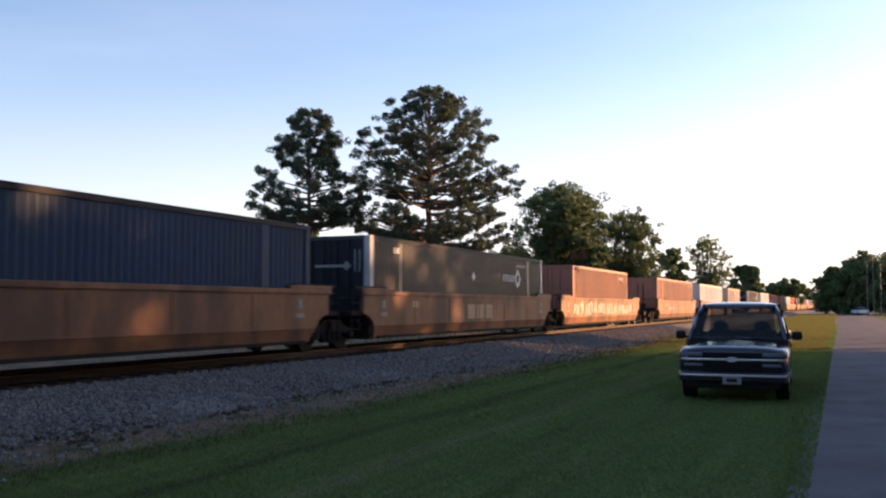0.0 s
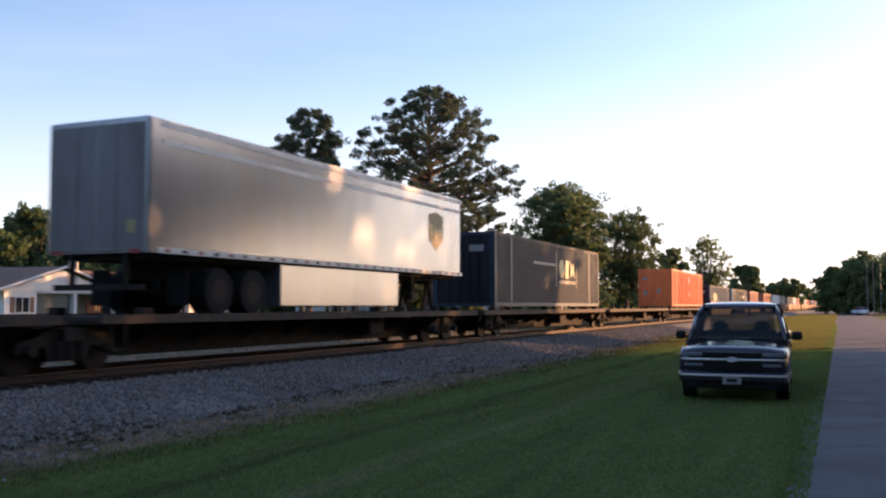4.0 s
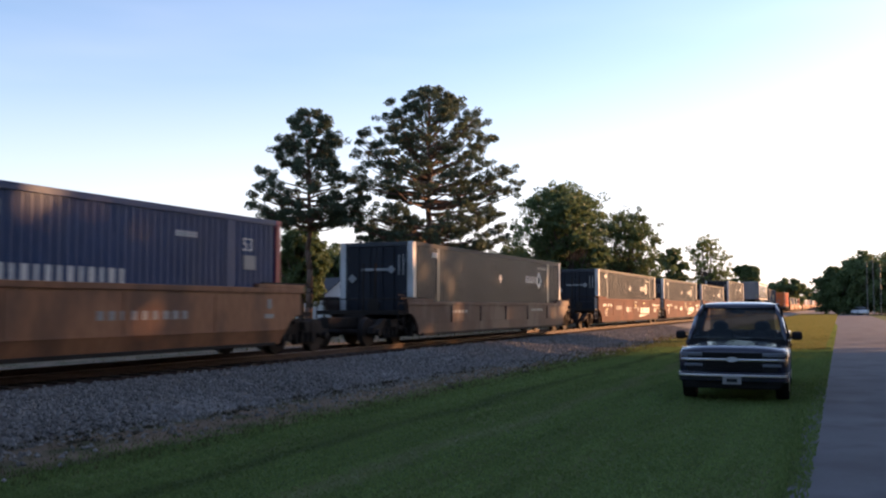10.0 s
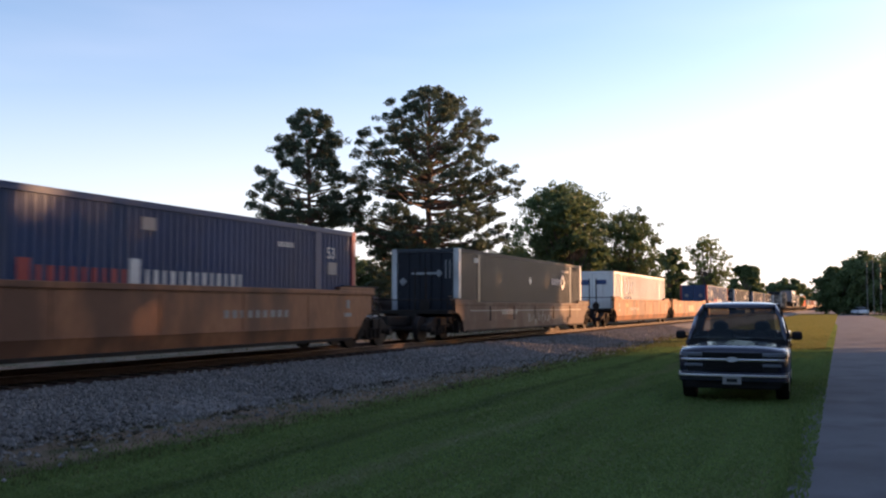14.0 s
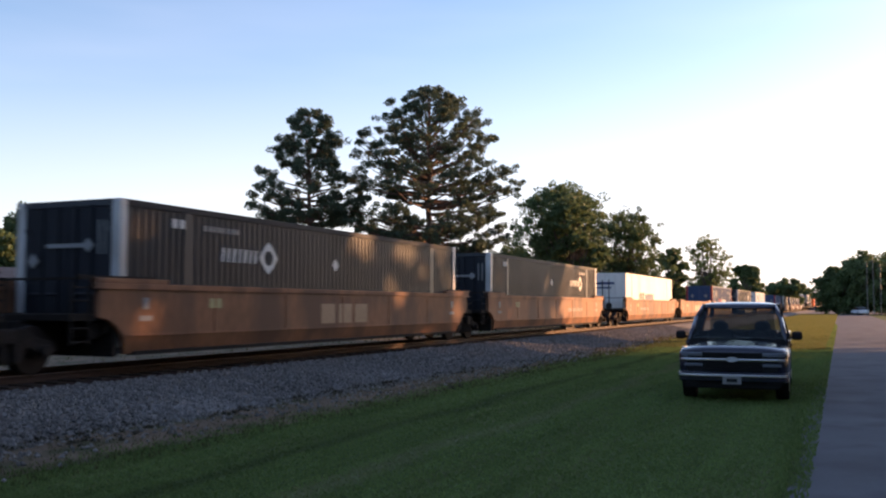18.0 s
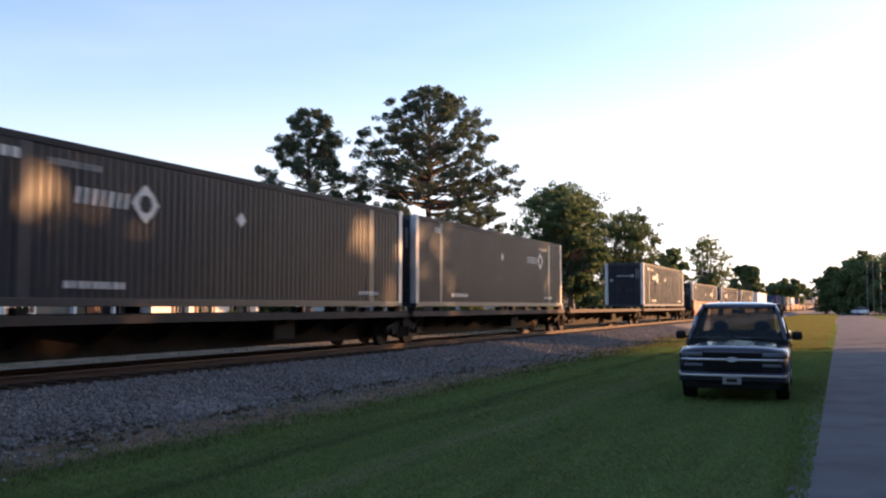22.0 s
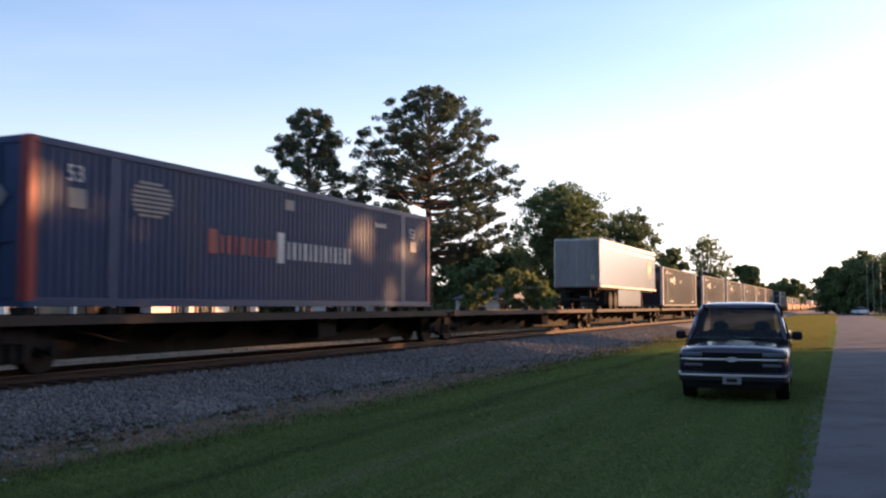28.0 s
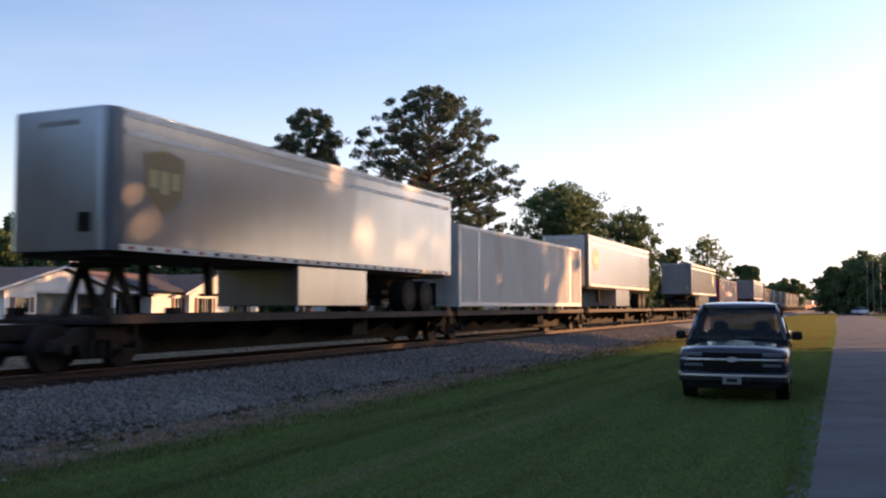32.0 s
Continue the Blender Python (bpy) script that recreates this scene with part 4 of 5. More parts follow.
# oxide wells
for u, kind in [(-5.434, "umax"), (-6.305, "umax"), (-7.175, "umax")]:
    put_well("oxide", u, u > -6, u < -7)
    put_box(kind, u, IN_WELL)
put_well("worn_plain", -8.225, True, True)
put_box("umax", -8.225, IN_WELL)
for u, kind in [(-9.277, "stack"), (-10.15, None), (-11.013, "csxwhite")]:
    ob = put_well("ochre", u, u > -10, u < -11)
    if u > -10:   # pale blotches of spray paint near its rear end
        rr = random.Random(8)
        for i in range(11):
            y, z, r = -6.9 + i * .27 + rr.uniform(-.1, .1), rr.uniform(.8, 1.12), rr.uniform(.12, .24)
            part("paint_blotch", Geo().prism([(y + r * (1 + .2 * math.sin(k * 2.1 + i)) * math.cos(k * .6), z + r * (1 + .2 * math.cos(k * 1.7 + i)) * math.sin(k * .6)) for k in range(10)], "x", 1.462 + .0006 * i, 1.465 + .0006 * i), MARKDIM, ob, "pale grey paint blotch")
    if kind:
        put_box(kind, u, IN_WELL)
put_well("worn", -12.06, True, True)
put_box("umax", -12.06, IN_WELL)
for u, kind in [(-13.113, "stack"), (-13.99, None), (-14.875, "line")]:
    put_well("ochre", u, u > -13.5, u < -14.5)
    if kind:
        put_box(kind, u, IN_WELL)
for u, kind in [(-15.92, "umax"), (-16.796, "umax_b"), (-17.692, "umax")]:
    put_well("ochre", u, u > -16, u < -17)
    put_box(kind, u, IN_WELL)
# long string of spine cars
for u, kind, first, last, L, fb in [(-18.638, "umax_b", True, False, 8.6, 8.65), (-19.43, None, False, False, 8.6, 8.75), (-20.221, "umax", False, False, 8.6, 8.75), (-20.988, "umax_b", False, False, 8.55, 8.6),
                                    (-21.758, "umax_b", False, False, 8.55, 8.6), (-22.591, "umax_b", False, False, 9.2, 9.35), (-23.43, "umax_b", False, True, 9.2, 9.4), (-24.35, "umax_b", True, False, 9.2, 9.0)]:
    put_spine(u, first, last, empty=kind is None, L=L, fb=fb)
    if kind:
        put_box(kind, u, ON_SPINE)
put_spine(-25.194, hitch=6.9, L=9.2, fb=9.45)
rolls(stock("trailer_f", None), -25.194, DECK)
put_spine(-26.06, empty=True)
put_spine(-26.923, rb=-8.2)
put_box("stack", -26.923, ON_SPINE)
put_spine(-27.78, hitch=6.9, L=8.6, fb=6.5)
rolls(stock("trailer_f", None), -27.78, DECK)
put_spine(-28.56, empty=True, L=8.6, fb=8.75)
put_spine(-29.34, hitch=-6.9, L=8.6, fb=8.75)
rolls(stock("trailer_b", lambda: trailer("silver box trailer, its rounded nose facing back", True)), -29.34, DECK)
put_spine(-30.13, L=8.5, fb=8.75)
put_box("white", -30.13, ON_SPINE)
put_spine(-30.88, last=True, hitch=-6.9, L=8.2, fb=8.35)
rolls(stock("trailer_b", None), -30.88, DECK)
put_spine(-31.85, first=True, empty=True)

# ---- the parked pickup ----
def pickup(m):
    """A dark blue pickup that faces -Y; its front bumper is at y = 0, its wheels stand at z = 0."""
    t = thing("pickup_truck", "dark blue pickup truck parked on the grass", "truck", m=m)
    R, FY, RY = .47, .98, 4.6

    def arch(cy):
        return arc(cy, .4, R, 180, 0, 10)
    # rounded nose: fenders, wheel arches and the hood's crown in one shell
    rings = []
    for y in [.09, .12, .17, .25, .36, .46, .511] + [FY - R + .03 + k * .0607 for k in range(15)] + [FY + R - .001, 1.5, 1.56]:
        f = min(1, (y - .09) / .3)
        w = .86 + .11 * math.sqrt(1 - (1 - f) ** 2) - (.005 if y > 1.2 else 0)
        zs, zt = .86 + .1 * math.sqrt(1 - (1 - f) ** 2) + .035 * max(0, y - .4), .9 + .115 * math.sqrt(1 - (1 - f) ** 2) + .062 * max(0, y - .4)
        zb = .42 + (math.sqrt(max(0, R * R - (y - FY) ** 2)) * .95 if abs(y - FY) < R else 0)
        half = [(w * .9, zb), (w * .97, zb + .02), (w, zb + .35 * (zs - zb)), (w * .998, zs - .45 * (zs - zb) * .5), (w * .985, zs - .05), (w * .955, zs - .015), (w * .91, zs + .012),
                (w * .84, zs + .3 * (zt - zs)), (w * .74, zs + .68 * (zt - zs)), (w * .58, zs + .93 * (zt - zs)), (w * .5, zt), (w * .3, zt + .006)]
        rings.append([(a, y, b) for a, b in half] + [(-a, y, b) for a, b in half[::-1]])
    part("nose", Geo().loft(rings), PAINT, t, smooth=True)
    part("cowl", Geo().prism([(1.5, 1.04), (1.57, 1.1), (1.66, 1.1), (1.66, 1.0)], "x", -.88, .88), TRIM, t)
    low = [(1.5, .42), (RY - R, .4)] + arch(RY)[1:-1] + [(RY + R, .4), (5.65, .45), (5.7, 1.18), (3.55, 1.18), (3.5, 1.08), (1.5, 1.08)]
    for sx in (-1, 1):
        part("body_side", Geo().prism(low, "x", *sorted((sx * .62, sx * .965))), PAINT, t, bevel=0.05)
        part("arch_flare", Geo().prism(arc(FY, .42, R + .03, 178, 2, 12) + arc(FY, .42, R - .02, 2, 178, 12), "x", *sorted((sx * .9, sx * .985))), PAINT, t)
    part("engine_bay", Geo().box(-.6, .6, .3, 1.5, .42, .86), TRIM, t)
    part("cab_floor", Geo().box(-.66, .66, 1.5, 3.45, .45, .6), TRIM, t)
    part("firewall", Geo().box(-.9, .9, 1.48, 1.56, .6, 1.1), TRIM, t)
    part("dashboard", Geo().box(-.86, .86, 1.56, 1.95, .95, 1.12), TRIM, t, bevel=0.03)
    part("cab_back", Geo().box(-.9, .9, 3.4, 3.46, .6, 1.2), PAINT, t)
    # roof and pillars
    rings = []
    for y, w, ze, zc in ((2.2, .64, 1.715, 1.735), (2.25, .69, 1.715, 1.765), (2.4, .73, 1.725, 1.8), (2.7, .745, 1.74, 1.825), (3.05, .74, 1.74, 1.825), (3.25, .72, 1.73, 1.8), (3.34, .68, 1.71, 1.75)):
        half = [(w - .03, ze - .03), (w, ze - .012), (w * .995, ze + .15 * (zc - ze)), (w * .93, ze + .55 * (zc - ze)), (w * .8, ze + .82 * (zc - ze)), (w * .5, ze + .96 * (zc - ze)), (w * .2, zc)]
        rings.append([(q, y, z) for q, z in half] + [(-q, y, z) for q, z in half[::-1]])
    part("roof", Geo().loft(rings), PAINT, t, smooth=True)
    for sx in (-1, 1):
        part("front_pillar", Geo().tube((sx * .905, 1.5, 1.05), (sx * .8, 1.98, 1.5), .05, n=8).tube((sx * .8, 1.98, 1.5), (sx * .69, 2.3, 1.745), .05, .04, n=8), PAINT, t, smooth=True)
        part("middle_pillar", Geo().tube((sx * .93, 2.75, 1.06), (sx * .71, 2.75, 1.78), .05, n=6), PAINT, t)
        part("rear_pillar", Geo().tube((sx * .92, 3.42, 1.06), (sx * .7, 3.25, 1.78), .06, n=6), PAINT, t)
        part("door", Geo().box(*sorted((sx * .955, sx * .985)), 1.62, 2.95, .5, 1.07), PAINT, t, bevel=0.012)
        part("door_handle", Geo().box(*sorted((sx * .98, sx * 1.005)), 2.7, 2.88, .93, .97), TRIM, t, bevel=0.005)
        part("side_window", Geo().add([(sx * .93, 1.62, 1.08), (sx * .93, 3.38, 1.08), (sx * .72, 3.22, 1.75), (sx * .72, 2.36, 1.75), (sx * .92, 1.62, 1.08), (sx * .92, 3.38, 1.08), (sx * .71, 3.22, 1.75), (sx * .71, 2.36, 1.75)],
             [(0, 1, 2, 3), (7, 6, 5, 4), (0, 4, 5, 1), (1, 5, 6, 2), (2, 6, 7, 3), (3, 7, 4, 0)]), SCREEN, t)
        mir = part("door_mirror", Geo().box(*sorted((sx * 1.0, sx * 1.2)), 1.72, 1.85, 1.08, 1.25), TRIM, t, bevel=0.05)
        part("mirror_arm", Geo().box(*sorted((sx * .9, sx * 1.06)), 1.75, 1.81, 1.1, 1.15), TRIM, mir)
        # front lamps
        wrap = [(sx * .52, .06), (sx * .8, .065), (sx * .9, .12), (sx * .955, .25), (sx * .9, .27), (sx * .52, .16)]
        lamp = part("headlight", Geo().prism(wrap, "z", .825, .9), LENS, t, "clear headlamp lens", bevel=0.012)
        part("lamp_bezel", Geo().prism([(a * .985, b + .025) for a, b in wrap], "z", .55, .915), TRIM, lamp)
        part("turn_signal", Geo().prism(wrap, "z", .645, .7), LENS, t, "clear lower lamp lens", bevel=0.01)
        part("fog_recess", Geo().box(*sorted((sx * .6, sx * .82)), -.012, .03, .34, .42), TRIM, t, bevel=0.01)
        for cy in (FY, RY):
            w = part("wheel", Geo().tube((sx * .72, cy, .38), (sx * .95, cy, .38), .38, n=28), RUBBER, t, bevel=0.025)
            part("rim", Geo().tube((sx * .9, cy, .38), (sx * .958, cy, .38), .22, n=20), CHROME, w, "steel rim")
            part("arch_liner", Geo().box(*sorted((sx * .45, sx * .7)), cy - .44, cy + .44, .45, .86), TRIM, t)
    # a bowed windscreen, thick as glass is
    vs, fs = [], []
    for d in (0, .012):
        for j in range(6):
            f = j / 5
            for i in range(11):
                q = i / 5 - 1
                vs.append(((.885 - .2 * f ** 1.15) * q, 1.5 + .8 * f - .07 * (1 - q * q) * (1 - .5 * f) + d, 1.075 + .67 * f + .03 * math.sin(math.pi * f) - d * .8))
    for j in range(5):
        for i in range(10):
            k = j * 11 + i
            fs += [(k, k + 1, k + 12, k + 11), (66 + k, 77 + k, 78 + k, 67 + k)]
    rim = list(range(10)) + [10 + 11 * j for j in range(5)] + list(range(65, 55, -1)) + [55 - 11 * j for j in range(5)]
    fs += [(rim[k], 66 + rim[k], 66 + rim[(k + 1) % len(rim)], rim[(k + 1) % len(rim)]) for k in range(len(rim))]
    part("windscreen", Geo().add(vs, fs), SCREEN, t, "raked glass windscreen", smooth=True)
    part("back_window", Geo().box(-.66, .66, 3.36, 3.37, 1.15, 1.68), SCREEN, t)
    part("header_trim", Geo().box(-.7, .7, 2.27, 2.33, 1.735, 1.775), TRIM, t)
    for x in (-.42, .42):
        s = part("seat", Geo().box(x - .27, x + .27, 2.5, 2.95, .62, .86).box(x - .26, x + .26, 2.88, 3.08, .8, 1.26), CLOTH, t, bevel=0.07)
        rings = [[(x + r * math.cos(radians(k * 30)), 2.9 + .045 * j, 1.31 + .8 * r * math.sin(radians(k * 30))) for k in range(12)] for j, r in ((0, .1), (1, .155), (3, .165), (4, .11))]
        part("headrest", Geo().loft(rings), CLOTH, s, smooth=True)
    part("steering_wheel", Geo().prism(arc(.4, 1.1, .19, 0, 345, 20) + arc(.4, 1.1, .165, 345, 0, 20), "y", 2.05, 2.08), TRIM, t)
    part("rear_view_mirror", Geo().box(-.13, .13, 2.18, 2.21, 1.6, 1.67), TRIM, t, bevel=0.01)
    for x in (-.35, .4):
        part("wiper", Geo().tube((x - .3, 1.47, 1.1), (x + .3, 1.53, 1.13), .012, n=5), TRIM, t)
    # grille, bar, bumper and plate
    part("grille", Geo().box(-.53, .53, .07, .14, .55, .9), TRIM, t, bevel=0.01)
    for k in (.59, .635, .68, .725, .82, .865):
        part("grille_slat", Geo().box(-.48, .48, .045, .07, k, k + .016), TRIM, t)
    part("grille_bar", Geo().prism([(-.955, .24), (-.9, .1), (-.8, .045), (-.4, .02), (.4, .02), (.8, .045), (.9, .1), (.955, .24), (.9, .26), (.78, .1), (-.78, .1), (-.9, .26)], "z", .75, .79), CHROME, t, "chrome bar across the grille", bevel=0.012)
    part("grille_badge", Geo().prism([(-.13, .775), (-.05, .82), (.05, .82), (.13, .775), (.05, .73), (-.05, .73)], "y", -.004, .014), POST, t, "plain grey badge")
    bump = part("front_bumper", Geo().prism([(-.96, .1), (-.9, -.03), (-.4, -.07), (.4, -.07), (.9, -.03), (.96, .1), (.96, .25), (-.96, .25)], "z", .38, .545), PAINT, t, bevel=0.02)
    part("bumper_strip", Geo().prism([(-.95, .08), (-.9, -.045), (-.4, -.085), (.4, -.085), (.9, -.045), (.95, .08), (.95, .2), (-.95, .2)], "z", .475, .51), CHROME, bump, "chrome strip", bevel=0.008)
    # valance in the darkest black, standing in for the bumper's shadow
    part("lower_valance", Geo().prism([(-.94, .44), (-.8, .25), (.8, .25), (.94, .44)], "y", .0, .2), RUBBER, t, bevel=0.03)
    pl = part("license_plate", Geo().box(-.16, .16, -.1, -.085, .34, .475), MARKDIM, t, "pale licence plate")
    part("plate_bar", Geo().box(-.09, .09, -.106, -.1, .38, .44), TRIM, pl)
    # bed
    part("bed_floor", Geo().box(-.66, .66, 3.5, 5.66, .7, .76), TRIM, t)
    part("tailgate", Geo().box(-.9, .9, 5.62, 5.7, .7, 1.18), PAINT, t, bevel=0.015)
    part("rear_bumper", Geo().box(-.94, .94, 5.7, 5.86, .48, .66), CHROME, t, bevel=0.02)
    part("frame_rail", Geo().box(-.5, -.4, .3, 5.6, .36, .5).box(.4, .5, .3, 5.6, .36, .5), UNDER, t)
    part("oil_pan", Geo().box(-.6, .6, .6, 3.4, .24, .5), UNDER, t)
    return t


pickup(pose(-1.96, 17.6, 0.0, 0, 0, 2.5))


# ---- houses ----
def gable_roof(y0, y1, x0, x1, ze, zr, axis, t=.12):
    """Two sloping slabs over a rectangle; the ridge runs along the axis."""
    g = Geo()
    if axis == "y":
        xm = (x0 + x1) / 2
        g.prism([(x0, ze), (xm, zr), (x1, ze), (x1, ze - t), (xm, zr - t), (x0, ze - t)], "y", y0, y1)
    else:
        ym = (y0 + y1) / 2
        g.prism([(y0, ze), (ym, zr), (y1, ze), (y1, ze - t), (ym, zr - t), (y0, ze - t)], "x", x0, x1)
    return g


def house_window(parent, x, y, w, z0, z1, n=2):
    f = part("window", Geo().box(x - .02, x + .05, y, y + w, z0 - .06, z0).box(x - .02, x + .05, y, y + w, z1, z1 + .06)
             .box(x - .02, x + .05, y - .06, y, z0 - .06, z1 + .06).box(x - .02, x + .05, y + w, y + w + .06, z0 - .06, z1 + .06), SIDING, parent)
    for i in range(n):
        a = y + w * i / n
        part("pane", Geo().box(x + .005, x + .015, a + .03, a + w / n - .03, z0, z1), PANE, f)
    part("mullion", Geo().box(x, x + .04, y + w / 2 - .02, y + w / 2 + .02, z0, z1), SIDING, f)
    for a in (y - .42, y + w + .08):
        part("shutter", Geo().box(x, x + .04, a, a + .34, z0 - .04, z1 + .04), SHINGLE, f)


def ranch_house():
    h = thing("ranch_house", "low white ranch house with brown shingle roof", "house")
    X = -50.0
    # walls
    part("main_wall", Geo().box(X - 10, X - 3.2, 44.2, 58.5, 0, 2.75).box(X - 10, X - 1.6, 58.5, 73.0, 0, 2.75), SIDING, h)
    part("left_wing_wall", Geo().box(X - 3.2, X - .2, 44.2, 46.85, 0, 2.75), SIDING, h)
    part("middle_wall", Geo().box(X - 3.2, X - .5, 58.5, 62.5, 0, 2.75), SIDING, h)
    part("right_wing_wall", Geo().box(X - 9.9, X, 62.5, 72.4, 0, 2.75), SIDING, h)
    garage = part("garage_door", Geo().box(X - .62, X - .54, 46.85, 50.1, 0, 2.6), PORCHW, h, "grey panelled garage door, darkened as if in shade")
    for k in range(4):
        part("door_panel", Geo().box(X - .55, X - .52, 46.95, 50.0, .08 + k * .63, .64 + k * .63), PORCHW, garage, bevel=0.01)
    # gable ends
    part("left_gable", Geo().prism([(43.9, 2.7), (54.1, 2.7), (49, 4.25)], "x", X - .35, X - .1), SIDING, h)
    part("right_gable", Geo().prism([(62.5, 2.7), (70.0, 2.7), (66.2, 4.3)], "x", X - .2, X + .05), SIDING, h)
    # roofs
    part("main_roof", gable_roof(43.5, 73.6, X - 11, X - .7, 2.85, 4.55, "y"), SHINGLE, h)
    part("left_wing_roof", gable_roof(43.2, 54.8, X - 6, X + .25, 2.75, 4.5, "x"), SHINGLE, h)
    part("right_wing_roof", gable_roof(61.6, 70.6, X - 6, X + .45, 2.75, 4.5, "x"), SHINGLE, h)
    part("porch_roof", Geo().prism([(X - 3.4, 4.05), (X + .1, 2.95), (X + .1, 2.87), (X - 3.4, 3.95)], "y", 57.4, 62.3), SLATE, h, "dark shingle porch roof")
    # fascia boards
    part("left_fascia", Geo().prism([(43.1, 2.62), (49, 4.4), (54.9, 2.62), (54.9, 2.78), (49, 4.56), (43.1, 2.78)], "x", X + .25, X + .31), SIDING, h)
    part("right_fascia", Geo().prism([(61.5, 2.62), (66.1, 4.4), (70.7, 2.62), (70.7, 2.78), (66.1, 4.56), (61.5, 2.78)], "x", X + .45, X + .51), SIDING, h)
    part("eave_fascia", Geo().box(X - .72, X - .62, 54.9, 61.5, 2.62, 2.88).box(X + .1, X + .2, 70.0, 73.6, 2.66, 2.9), SIDING, h)
    part("right_eave", Geo().prism([(X + .2, 2.9), (X - 1.2, 3.15), (X - 1.2, 3.03), (X + .2, 2.78)], "y", 70.0, 73.6), SHINGLE, h)
    # garage and porch under the left gable
    part("carport_beam", Geo().box(X - .3, X - .1, 46.85, 54.2, 2.62, 2.74), SIDING, h)
    part("garage_pier", Geo().box(X - .6, X - .15, 50.1, 50.4, 0, 2.62), SIDING, h)
    part("porch_post", Geo().box(X - .28, X - .02, 53.85, 54.1, 0, 2.62), SIDING, h)
    # the recess's walls and soffit carry its shade in their dark colour
    part("porch_back_wall", Geo().box(X - 3.2, X - 3.12, 50.4, 58.5, 0, 2.7), PORCHW, h, "grey-green porch wall, darkened as if in shade")
    part("porch_side_wall", Geo().box(X - 3.12, X - .65, 50.3, 50.38, 0, 2.62), PORCHW, h)
    part("porch_soffit", Geo().box(X - 3.1, X - .35, 50.4, 58.5, 2.64, 2.72), PORCHW, h)
    part("porch_floor", Geo().box(X - 3.2, X + .2, 50.4, 58.5, 0.0, .12), POST, h)
    part("front_door", Geo().box(X - 3.12, X - 3.06, 54.3, 55.2, .12, 2.15), BRICKM, h)
    house_window(h, X - .2, 45.1, 1.1, 1.35, 2.3)
    house_window(h, X - 3.1, 51.0, 2.0, 1.0, 2.3)
    house_window(h, X - 3.1, 55.9, 1.9, 1.0, 2.3)
    house_window(h, X - .5, 61.3, .75, 1.2, 2.4)
    house_window(h, X, 63.6, 1.9, 1.2, 2.4, 3)
    house_window(h, X, 68.4, 2.2, 1.2, 2.4, 3)
    part("foundation_shrub", leaves_mesh("foundation_shrub", [(X + .9, 66.6 + .4 * k, .55 + .35 * (k % 2), .6) for k in range(4)] + [(X + .8, 59 + .9 * k, .35, .5) for k in range(14)], 90, .09, LEAF, 77), None, h, "low clipped foundation shrubs")
    for k in (55.3, 55.95):
        part("vent_pipe", Geo().tube((X - 5.8, k, 4.2), (X - 5.8, k, 5.75), .13, n=10).tube((X - 5.8, k, 5.75), (X - 5.8, k, 5.95), .19, .1, n=10), POST, h, "pale roof vent pipe")
    part("foundation", Geo().box(X - 10.05, X - 1.5, 44.1, 73.1, 0, .25), BRICKM, h)
    return h


ranch_house()


def cottage(x, y, w, d, ze, zr, label, roof, rz, dark=False):
    h = thing("cottage", label, "house", m=pose(x, y, 0, 0, 0, rz))
    part("wall", Geo().box(0 - d, 0, -w / 2, w / 2, 0, ze), SIDING, h)
    part("gable", Geo().prism([(-w / 2, ze), (w / 2, ze), (0, zr - .15)], "x", -d, 0), SIDING, h)
    part("roof", gable_roof(-w / 2 - .4, w / 2 + .4, -d - .3, .4, ze - .1, zr, "x"), roof, h)
    house_window(h, 0.01, -w / 2 + .7, 1.0, .9, 2.0)
    house_window(h, 0.01, w / 2 - 1.7, 1.0, .9, 2.0)
    part("attic_vent", Geo().tube((0, 0, (ze + zr) / 2), (.06, 0, (ze + zr) / 2), .35, n=14), TRIM, h)
    part("porch_roof", Geo().prism([(0, ze - .1), (1.8, ze - .5), (1.8, ze - .6), (0, ze - .2)], "y", -w / 2, w / 2), roof, h)
    for k in (-w / 2 + .1, 0, w / 2 - .1):
        part("porch_post", Geo().box(1.65, 1.77, k - .06, k + .06, 0, ze - .52), SIDING, h)
    return h


cottage(-52.3, 92.0, 4.6, 8, 2.9, 5.0, "small white gabled cottage behind the pines", SLATE, -35)
cottage(-50.5, 98.5, 5.5, 8, 2.5, 3.6, "low pale cottage lit by the evening sun", SHINGLE, 0)
cottage(-30.0, 92.0, 9.0, 7, 2.6, 3.8, "grey-roofed house beyond the shrubs", SLATE, -30)
cottage(-62.0, 79.0, 7.0, 7, 2.3, 3.3, "small grey outbuilding behind the ranch house", SLATE, -20)

# a lattice mast far behind
mast = thing("radio_mast", "thin grey lattice radio mast on the skyline", "mast", m=pose(-223.9, 251.7, 0))
for k in range(3):
    a = 2 * math.pi * k / 3
    part("leg", Geo().tube((1.1 * math.cos(a), 1.1 * math.sin(a), 0), (.35 * math.cos(a), .35 * math.sin(a), 35), .1, n=5), POLEM, mast)
for k in range(17):
    z = 1 + 2 * k
    g = Geo()
    for q in range(3):
        a, b = 2 * math.pi * q / 3, 2 * math.pi * (q + 1) / 3
        r0, r1 = 1.1 - .75 * z / 35, 1.1 - .75 * (z + 2) / 35
        g.tube((r0 * math.cos(a), r0 * math.sin(a), z), (r1 * math.cos(b), r1 * math.sin(b), z + 2), .06, n=4)
    part("brace", g, POLEM, mast)
for z in (30.5, 34.2):
    part("antenna_ring", Geo().box(-.5, .5, -.5, .5, z, z + .5), POLEM, mast)

